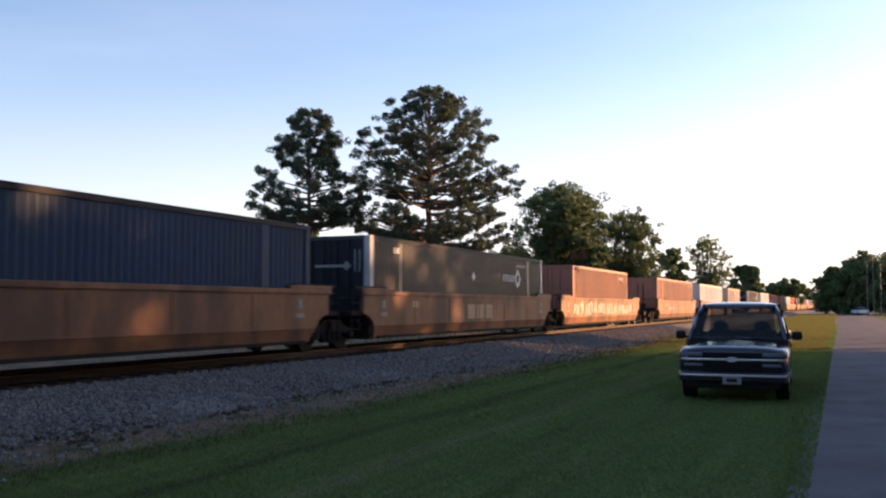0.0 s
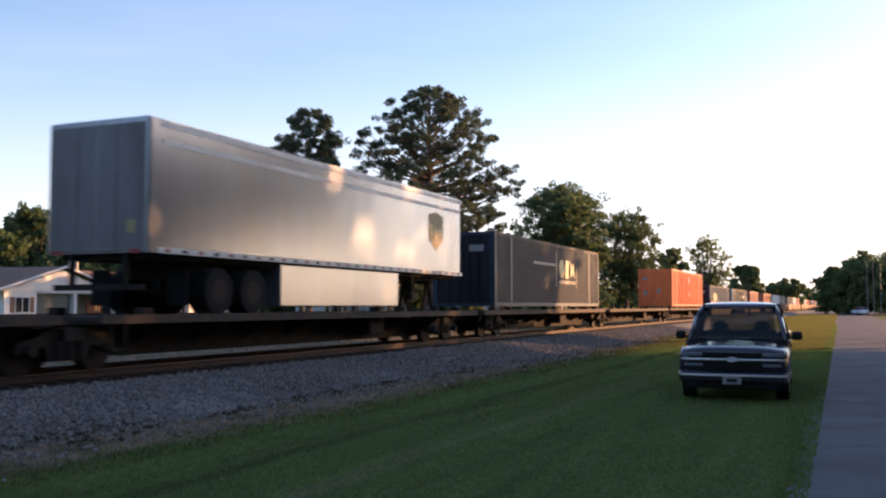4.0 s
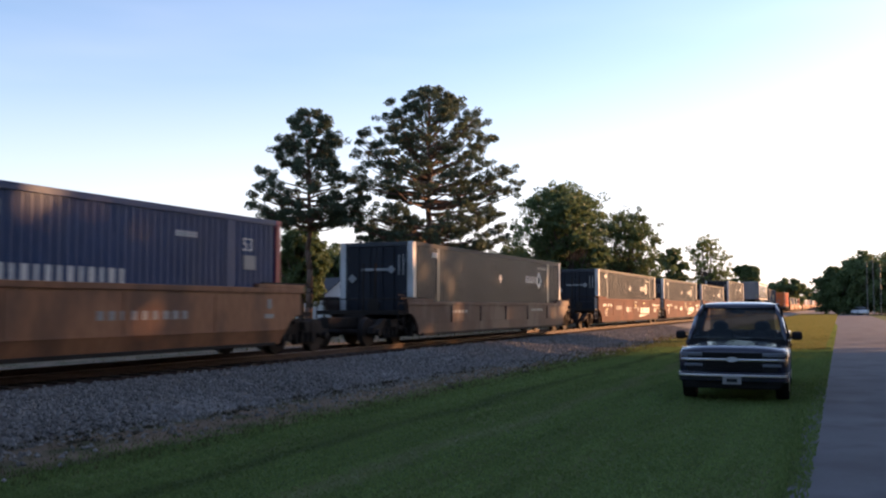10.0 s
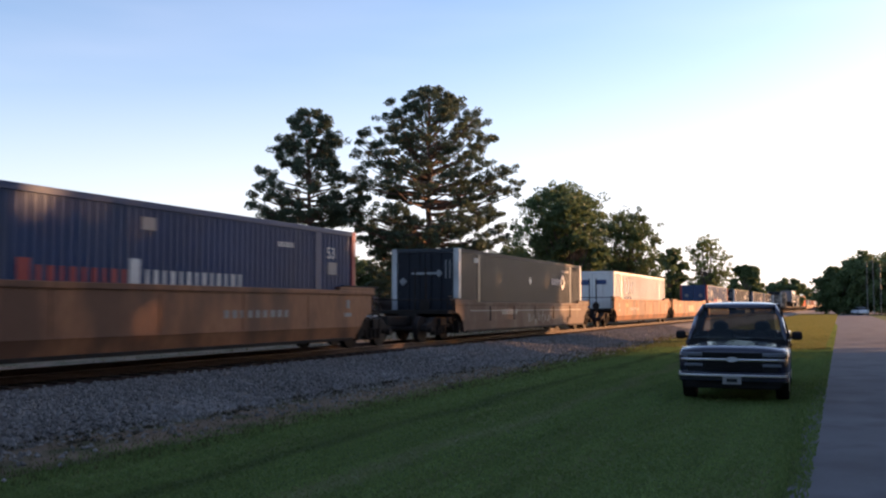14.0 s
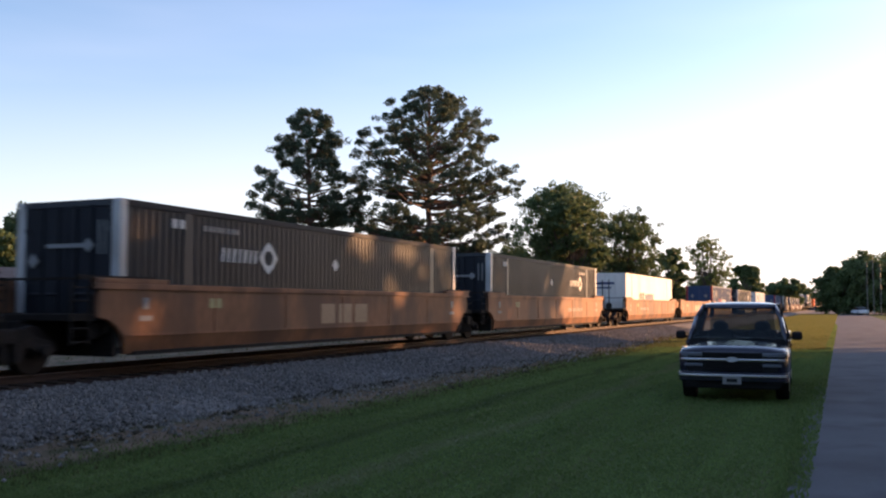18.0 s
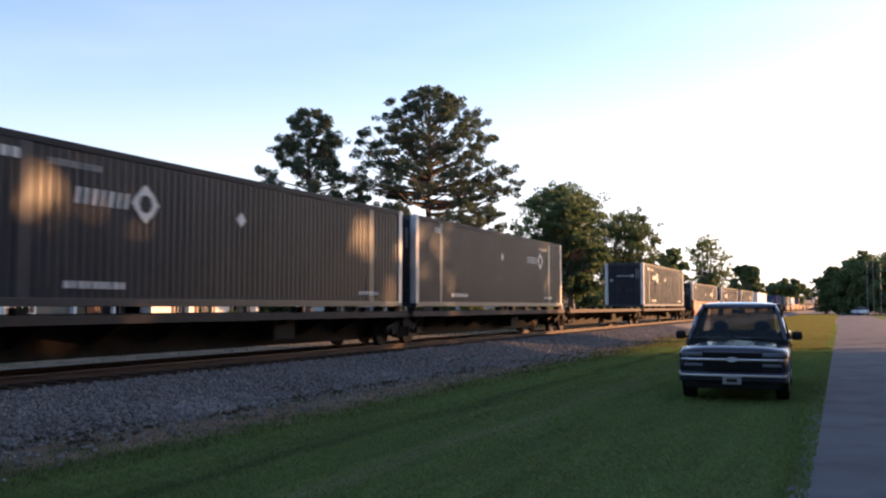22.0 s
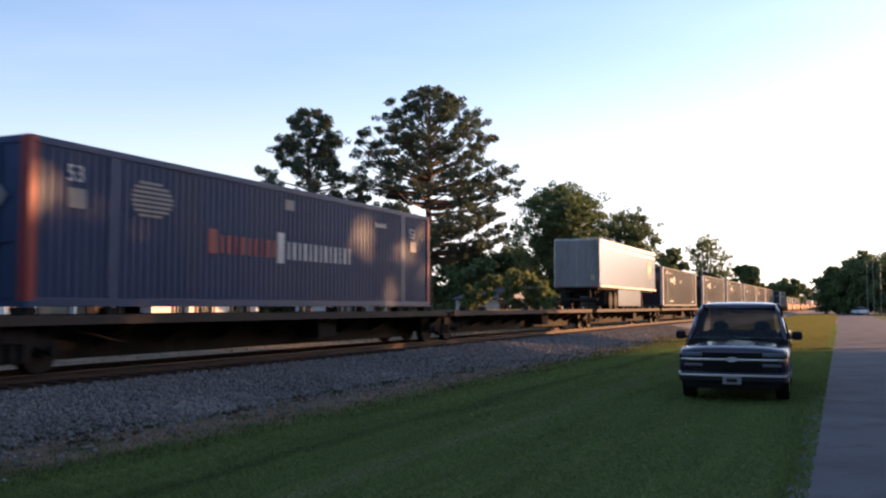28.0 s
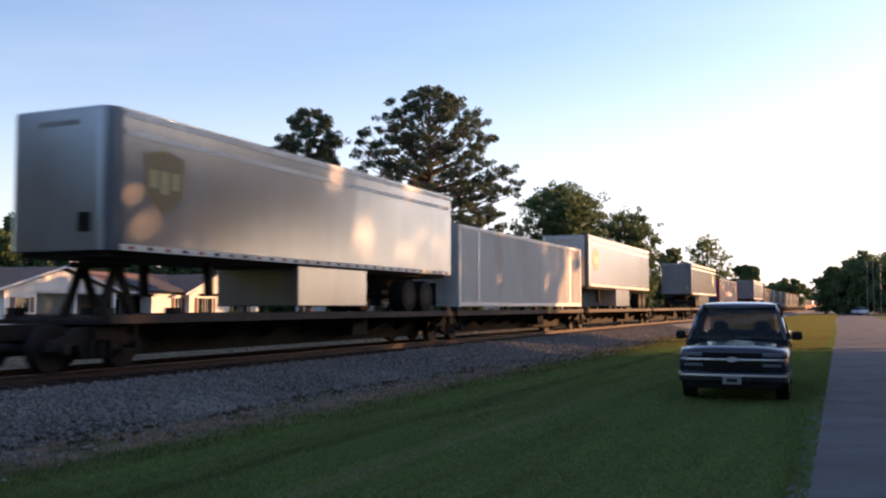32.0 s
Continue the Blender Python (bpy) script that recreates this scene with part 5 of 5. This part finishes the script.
# ---- trees ----
def pine(x, y, h, label, profile, seed, limbs=90, per=55, trunk_r=.32, size=.15, gaps=()):
    """A loblolly pine: a straight trunk, rising limbs with side twigs, and clumps of needles at their ends.
    profile: (height share, reach) of the limbs' tips; gaps: height shares with few limbs."""
    rr = random.Random(seed)
    t = thing("pine_tree", label, "tree", m=pose(x, y, 0))
    hs, reach = [p[0] for p in profile], [p[1] for p in profile]
    g = Geo()
    prev, n = Vector((0, 0, 0)), 11
    for i in range(1, n + 1):
        p = Vector((rr.uniform(-.13, .13), rr.uniform(-.13, .13), h * .96 * i / n))
        g.tube(prev, p, trunk_r * (1 - .85 * (i - 1) / n), trunk_r * (1 - .85 * i / n), n=10)
        prev = p
    part("trunk", g, BARK, t, smooth=True)
    puffs = []
    for i in range(limbs):
        share = hs[0] + (hs[-1] - hs[0]) * ((i + rr.random()) / limbs) ** 1.15
        if any(a < share < b for a, b in gaps) and rr.random() < .72:
            continue
        R = float(np.interp(share, hs, reach))
        a = i * 2.39996 + rr.uniform(-.4, .4)
        L = R * (rr.uniform(.86, 1.04) if rr.random() < .6 else rr.uniform(.45, .85))
        rise = .16 + .75 * max(0, share - .62) / .38
        tip = Vector((L * math.cos(a), L * math.sin(a), share * h))
        base = Vector((0, 0, max(hs[0] * h * .85, share * h - L * rise - .2)))
        mid = base.lerp(tip, .55) + Vector((0, 0, -.07 * L))
        g = Geo().tube(base, mid, .045 + .011 * L, .03 + .006 * L, n=5).tube(mid, tip, .03 + .006 * L, .018, n=5)
        out, side = Vector((math.cos(a), math.sin(a), 0)), Vector((-math.sin(a), math.cos(a), 0))
        clumps = [(1.0, 4)] + ([(.8, 3)] if L > 1.8 else []) + ([(.6, 2)] if L > 4 and rr.random() < .6 else [])
        for f, k in clumps:
            at = mid.lerp(tip, (f - .55) / .45) if f > .55 else base.lerp(mid, f / .55)
            w = min(1.15, .35 + .17 * L)
            for j in range(k):
                c = at + side * rr.uniform(-1, 1) * w + out * rr.uniform(-.6, .25) * w + Vector((0, 0, rr.uniform(-.1, .3)))
                c.z = min(c.z, h - .2)
                g.tube(at - out * .5 * w, c, .014, .008, n=3)
                puffs.append((c.x, c.y, c.z, rr.uniform(.26, .5)))
        part("limb", g, BARK, t)
    part("crown", leaves_mesh("crown", puffs, per, size, NEEDLE, seed, .72, True), None, t)
    return t


def broadleaf(x, y, h, w, label, seed, mat_=None, bare=.22, lobes=34, per=420, size=.24, name="shade_tree", trunk_r=.35, gappy=.55, rk=.16):
    """A spreading tree: forked trunk, limbs that reach into lobes of leaves, uneven outline with gaps."""
    rr = random.Random(seed)
    t = thing(name, label, "tree", m=pose(x, y, 0))
    g = Geo()
    fork = Vector((0, 0, h * bare))
    g.tube((0, 0, 0), fork, trunk_r, trunk_r * .75, n=10)
    puffs = []
    for i in range(lobes):
        a = rr.uniform(0, 6.283)
        s = rr.uniform(-1, 1)
        r = w / 2 * math.sqrt(rr.uniform(.05, 1)) * math.sqrt(max(.12, 1 - (max(s, -.55)) ** 2)) * .85
        c = Vector((r * math.cos(a), r * math.sin(a), h * (bare + 1) / 2 + s * h * (1 - bare) / 2 * .86))
        R = rr.uniform(.5, 1.0) * w * rk
        g.tube(fork.lerp(c, 0), fork.lerp(c, .5) + Vector((0, 0, .1 * h * rr.random())), trunk_r * .4, trunk_r * .2, n=5)
        g.tube(fork.lerp(c, .5), c, trunk_r * .2, .03, n=5)
        for q in range(6):
            d = Vector((rr.gauss(0, 1), rr.gauss(0, 1), rr.gauss(0, .8))) * R * gappy
            puffs.append((c.x + d.x, c.y + d.y, max(.4, c.z + d.z), R * rr.uniform(.35, .7)))
    part("trunk", g, BARKG, t)
    part("crown", leaves_mesh("crown", puffs, max(10, per // 6), size, mat_ or LEAF, seed, .8), None, t)
    return t


# the two tall pines
pine(-41.4, 67.1, 18.4, "tall loblolly pine with a bare lower trunk", [(.46, 2.4), (.52, 4.9), (.59, 6.0), (.64, 5.2), (.72, 4.0), (.78, 3.2), (.84, 3.1), (.885, 2.7), (.93, 2.0), (.965, 1.3), (.985, .5)], 5, 112, gaps=((.63, .675), (.76, .8)))
pine(-32.2, 71.2, 20.2, "broad loblolly pine with a dense rounded crown", [(.3, 4.6), (.36, 6.9), (.43, 7.7), (.56, 7.8), (.66, 7.0), (.74, 6.2), (.83, 5.6), (.885, 4.3), (.935, 3.3), (.965, 2.2), (.985, .9)], 9, 196, trunk_r=.42, gaps=((.49, .53), (.68, .715)))
pine(-40.5, 82.0, 12.0, "smaller pine in the shade between the tall ones", [(.2, 2.6), (.5, 3.6), (.8, 2.4), (.97, .5)], 12, 70)
# shade trees behind the railway
broadleaf(-51.0, 81.4, 9.6, 6.8, "round dark green shade tree", 21, rk=.13, lobes=120, per=320, size=.17)
broadleaf(-32.4, 111.7, 16.8, 15.4, "large spreading oak beyond the railway", 22, lobes=125, per=250, size=.16, rk=.1, gappy=.75)
# the second oak here is added to keep sun off the left gable
broadleaf(-23.0, 82.0, 11.6, 7.6, "mid-sized oak added beyond the railway to shade the house", 44, lobes=120, per=260, size=.16, rk=.11, gappy=.7)
broadleaf(-26.3, 120.0, 13.9, 12.0, "dense oak beyond the railway", 23, lobes=100, per=230, size=.17, rk=.11, gappy=.75)
broadleaf(-41.0, 118.0, 9.6, 9.0, "dense oak beyond the railway", 24, lobes=90, per=300, size=.18, rk=.12)
broadleaf(-23.5, 136.0, 9.8, 7.0, "low oak beside the line", 25, lobes=34, size=.27)
broadleaf(-20.6, 154.0, 13.0, 8.0, "open light green tree with thin foliage", 26, LEAFL, lobes=70, per=130, size=.17, gappy=.9, rk=.12)
broadleaf(-23.8, 72.5, 4.6, 5.2, "light green leafy shrub beside the line", 27, LEAFL, .08, 22, 260, .22, "shrub", .1)
broadleaf(-31.0, 79.0, 4.0, 4.0, "light green leafy shrub under the pine", 28, LEAFL, .08, 16, 240, .22, "shrub", .1)
broadleaf(-80.0, 74.0, 12.6, 7.6, "tall tree behind the ranch house", 31, rk=.13, lobes=110, per=270, size=.2)
broadleaf(-77.0, 76.5, 8.4, 8.0, "leafy tree behind the ranch house", 32, rk=.13, lobes=110, per=270, size=.2)
broadleaf(-88.0, 66.0, 10.5, 10.0, "leafy tree behind the ranch house", 33, rk=.13, lobes=110, per=270, size=.2)
broadleaf(-73.5, 79.5, 8.6, 8.0, "leafy tree behind the ranch house", 46, rk=.13, lobes=110, per=270, size=.2)
broadleaf(-69.5, 78.5, 8.0, 8.5, "low spreading tree behind the ranch house", 45, rk=.13, lobes=110, per=270, size=.2)
broadleaf(-66.0, 82.0, 6.4, 8.0, "low spreading tree behind the ranch house", 34, rk=.13, lobes=110, per=270, size=.2)
broadleaf(-70.0, 95.0, 7.2, 7.0, "low spreading tree behind the ranch house", 35, rk=.13, lobes=110, per=270, size=.2)
broadleaf(-59.5, 85.0, 7.4, 5.0, "slender tree behind the ranch house", 36, rk=.13, lobes=110, per=270, size=.2)
broadleaf(-78.0, 66.0, 9.6, 9.0, "leafy tree behind the ranch house", 41, rk=.13, lobes=110, per=270, size=.2)
broadleaf(-71.0, 70.0, 6.8, 9.0, "low spreading tree behind the ranch house", 42, rk=.13, lobes=110, per=270, size=.2)
broadleaf(-84.0, 80.0, 11.0, 9.0, "leafy tree behind the ranch house", 43, rk=.13, lobes=110, per=270, size=.2)
broadleaf(-66.0, 105.0, 7.0, 9.0, "distant rounded dark green tree", 37, rk=.2, lobes=44, size=.36)
broadleaf(-19.0, 199.0, 9.8, 7.5, "distant tree beside the line", 38, lobes=22, size=.42)
broadleaf(-22.0, 222.0, 8.5, 9.0, "distant tree beside the line", 39, lobes=22, size=.45)
broadleaf(-16.0, 276.0, 10.0, 11.0, "distant tree beside the line", 40, lobes=24, size=.5)
broadleaf(-62.0, 108.0, 8.6, 10.0, "dark leafy tree behind the cottages", 64, lobes=44, per=300, size=.26)
broadleaf(-56.0, 113.0, 7.8, 9.0, "dark leafy tree behind the cottages", 65, lobes=44, per=300, size=.26)
broadleaf(-46.0, 114.0, 8.8, 11.0, "dark tree between the houses and the oaks", 61, lobes=44, per=300, size=.26)
broadleaf(-40.0, 102.0, 6.6, 7.5, "low leafy tree behind the pines", 62, lobes=34, per=300, size=.24)
broadleaf(-35.0, 94.0, 5.0, 6.0, "light green shrub behind the pines", 63, LEAFL, .08, 24, 260, .22, "shrub", .1)
# grove across the road, far off
for i, (x, y, h, w) in enumerate([(-2.2, 208, 9.6, 9), (3.4, 205, 12.4, 13), (9.4, 214, 12.8, 13), (2.0, 222, 11.5, 11), (15.0, 206, 12.8, 13)]):
    broadleaf(x, y, h, w, "dark tree in the grove at the road's end", 50 + i, rk=.15, lobes=110, per=200, size=.3, bare=.03, gappy=.45)
# poles and a car at the grove's edge
for x, y, h in ((3.2, 190, 10.0), (4.3, 192, 10.5), (5.4, 188, 9.5)):
    p = thing("utility_pole", "slim grey wooden utility pole", "pole", "poles by the grove", m=pose(x, y, 0))
    part("shaft", Geo().tube((0, 0, 0), (0, 0, h), .07, .05, n=8), POLEM, p)
    part("crossarm", Geo().box(-.6, .6, -.04, .04, h - .5, h - .4), BARKG, p)


def far_car(x, y, material, label, rz):
    c = thing("parked_car", label, "car", "cars far down the road", m=pose(x, y, .04, 0, 0, rz))
    part("body", Geo().prism([(-2.2, .3), (2.2, .3), (2.25, .75), (1.4, .95), (-2.1, .98), (-2.25, .7)], "x", -.88, .88), material, c, bevel=0.06)
    part("cabin", Geo().prism([(-1.7, .95), (1.1, .95), (.4, 1.45), (-1.2, 1.47)], "x", -.74, .74), PANE, c, bevel=0.05)
    part("roof", Geo().box(-.68, .68, -1.15, .35, 1.44, 1.5), material, c, bevel=0.03)
    for sx in (-1, 1):
        for k in (-1.35, 1.4):
            part("wheel", Geo().tube((sx * .7, k, .32), (sx * .9, k, .32), .32, n=16), RUBBER, c)


far_car(1.9, 196, SIDING, "white car parked at the grove", 20)
far_car(-10.2, 330, ALU, "silver car near the far crossing", 70)
# unseen roadside trees beside and behind the camera, added to shade the verge
for i, (x, y, h, w, bare) in enumerate([(17, 71.5, 17, 9, .4), (18, 66, 18, 9, .5), (22, 53.5, 17, 7.5, .05), (21, 56.5, 16, 7, .35), (17, 38, 16, 10, .05), (20, 31.5, 18, 12, .05), (16, 22.5, 16, 11, .05),
                                  (20, 12.5, 18, 13, .05), (17, 1, 18, 13, .05), (20, -10, 19, 13, .05), (19, -22, 18, 13, .05), (28, 61.5, 17, 9, .05), (29, 44, 18, 13, .05), (28, 23, 19, 14, .05),
                                  (27, 4, 19, 14, .05), (36, 70.5, 20, 10, .05), (36, 57, 20, 13, .05), (37, 40, 21, 14, .05)]):
    broadleaf(x, y, h, w, "unseen roadside tree with low foliage, added for shade" if bare < .3 else "unseen roadside tree with a tall bare trunk, added for shade", 70 + i, lobes=38, per=48 if i < 2 else 66 if i in (2, 3, 11, 15) else 130, size=.5, bare=bare, gappy=.75)

# two unseen airy trees, added in gaps to break up the sun
broadleaf(21.5, 47.0, 17.5, 10.0, "unseen thin roadside tree, added to dapple the sunlight", 98, lobes=72, per=130, size=.45, bare=.1, gappy=.9)
broadleaf(19.5, 61.5, 15, 7.5, "unseen thin roadside tree, added to dapple the sunlight", 99, lobes=22, per=90, size=.32, bare=.4, gappy=1.0)


def far_woods(name, label, spots, seed, h0, h1, size):
    rr = random.Random(seed)
    puffs = []
    for x0, y0, x1, y1, n in spots:
        for i in range(n):
            f = rr.random()
            h = rr.uniform(h0, h1)
            x, y = x0 + (x1 - x0) * f + rr.uniform(-4, 4), y0 + (y1 - y0) * f + rr.uniform(-4, 4)
            for q in range(7):
                puffs.append((x + rr.gauss(0, 1.7), y + rr.gauss(0, 1.7), h * rr.uniform(.15, .92), rr.uniform(.9, 1.7)))
    ob = new(name, leaves_mesh(name, puffs, 42, size, LEAF, seed, .9))
    return tagged(ob, label, "trees", "", "stuff")


far_woods("distant_woods", "low line of distant woods behind the houses", [(-120, 40, -100, 130, 60), (-100, 130, -60, 170, 50), (-60, 170, -30, 260, 40), (-32, 260, -20, 420, 40)], 91, 4, 7, .5)
far_woods("skyline_woods", "hazy belt of trees on the skyline", [(-300, 150, -200, 330, 90), (-200, 330, -80, 480, 80), (-80, 480, 0, 620, 60), (-20, 520, 60, 480, 40), (40, 300, 30, 480, 40)], 92, 7, 12, 1.0)
far_woods("woods_behind", "belt of tall trees behind the verge", [(-8, -38, 40, -34, 60), (-60, -60, -24, -48, 60), (-50, -48, -44, 10, 50)], 93, 10, 17, .7)

# ---- grass blades and stones near the camera ----
def scatter_blades(name, label, n, xr, yr, h, material, seed, z=0.0, lean=0.0):
    rs = np.random.RandomState(seed)
    x = rs.uniform(xr[0], xr[1], n)
    y = yr[0] + (yr[1] - yr[0]) * rs.uniform(0, 1, n) ** 1.7
    x -= y * math.tan(radians(lean)) * (x - xr[0] + .6) / (xr[1] - xr[0] + .6)
    a = rs.uniform(0, 6.283, n)
    hh = h * rs.uniform(.5, 1.3, n) * (1 + np.maximum(y - 20, 0) / 45)
    wd = .006 + .0007 * y
    v = np.zeros((n, 3, 3))
    v[:, 0] = np.stack([x - wd * np.cos(a), y - wd * np.sin(a), np.full(n, z)], 1)
    v[:, 1] = np.stack([x + wd * np.cos(a), y + wd * np.sin(a), np.full(n, z)], 1)
    v[:, 2] = np.stack([x + rs.normal(0, .02, n), y + rs.normal(0, .02, n), z + hh], 1)
    me = bpy.data.meshes.new(name)
    me.from_pydata(v.reshape(-1, 3).tolist(), [], np.arange(n * 3).reshape(-1, 3).tolist())
    me.materials.append(material)
    return tagged(new(name, me), label, "grass", "", "stuff")


scatter_blades("lawn_grass", "short mown green grass", 260000, (-8.1, -.53), (6, 62), .024, BLADE, 1, 0, ROAD_TURN)
scatter_blades("road_edge_grass", "uneven grass along the road's edge", 9000, (-.72, -.3), (6, 90), .05, BLADE, 6, .012, ROAD_TURN)
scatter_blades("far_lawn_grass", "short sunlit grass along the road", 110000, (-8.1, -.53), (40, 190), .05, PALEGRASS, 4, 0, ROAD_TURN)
scatter_blades("verge_weeds", "dry weeds and straw beside the ballast", 12000, (-9.8, -7.3), (5, 60), .055, DRY, 2)
scatter_blades("verge_grass", "sparse grass tufts on the bare verge", 10000, (-8.35, -7.2), (5, 70), .04, BLADE, 7)
scatter_blades("far_side_weeds", "dry grass beyond the railway", 4000, (-30, -18.6), (4, 90), .1, DRY, 3)

# low weeds in clumps along the foot of the ballast and on the bare soil
rr = random.Random(31)
weeds = []
for i in range(120):
    y = 6 + 52 * rr.random() ** 1.5
    x = rr.gauss(-9.35, .22) if i < 110 else rr.uniform(-9.0, -7.6)
    for k in range(rr.randint(2, 6)):
        weeds.append((x + rr.gauss(0, .1), y + rr.gauss(0, .32), .03, rr.uniform(.04, .1)))
tagged(new("weed_clumps", leaves_mesh("weed_clumps", weeds, 14, .04, WEED, 31, .7, True)), "dark low weeds in clumps along the ballast's foot", "weeds", "", "stuff")

rs = np.random.RandomState(5)
N = 26000
t_ = rs.uniform(0, 1, N)
ys = 4 + 62 * rs.uniform(0, 1, N) ** 1.6
xs = -9.3 - 2.7 * t_ + rs.normal(0, .12, N)
stray = rs.uniform(0, 1, N) < .05   # stones that rolled out over the soil
xs = np.where(stray, -9.3 + np.abs(rs.normal(0, .55, N)), xs)
zs = np.interp(xs, [-11.6, -10.7, -9.5], [.39, .26, .01]) + np.where(stray, .02, .012)
oct_ = np.array([(1, 0, 0), (-1, 0, 0), (0, 1, 0), (0, -1, 0), (0, 0, 1), (0, 0, -1)], float)
of = np.array([(0, 2, 4), (2, 1, 4), (1, 3, 4), (3, 0, 4), (2, 0, 5), (1, 2, 5), (3, 1, 5), (0, 3, 5)])
sz = rs.uniform(.022, .05, (N, 1, 3)) * (1 + .6 * (ys > 25))[:, None, None]
V = oct_[None] * sz + rs.normal(0, .006, (N, 6, 3))
an = rs.uniform(0, 6.28, N)
ca, sa = np.cos(an)[:, None], np.sin(an)[:, None]
V = np.stack([V[..., 0] * ca - V[..., 1] * sa, V[..., 0] * sa + V[..., 1] * ca, V[..., 2]], -1) + np.stack([xs, ys, zs], 1)[:, None]
me = bpy.data.meshes.new("ballast_stones")
me.from_pydata(V.reshape(-1, 3).tolist(), [], (of[None] + 6 * np.arange(N)[:, None, None]).reshape(-1, 3).tolist())
me.materials.append(STONE)
tagged(new("ballast_stones", me), "loose grey crushed stones on the ballast shoulder", "stones", "", "stuff")


# ---- what moves ----
def motions():
    times = [0, 4, 8, 12, 16, 20, 24, 28, 32]
    for ob, u, z in MOVING:
        walk(ob, [(t, pose(TRACK_X, train_y(u, t), z)) for t in times])


motions()
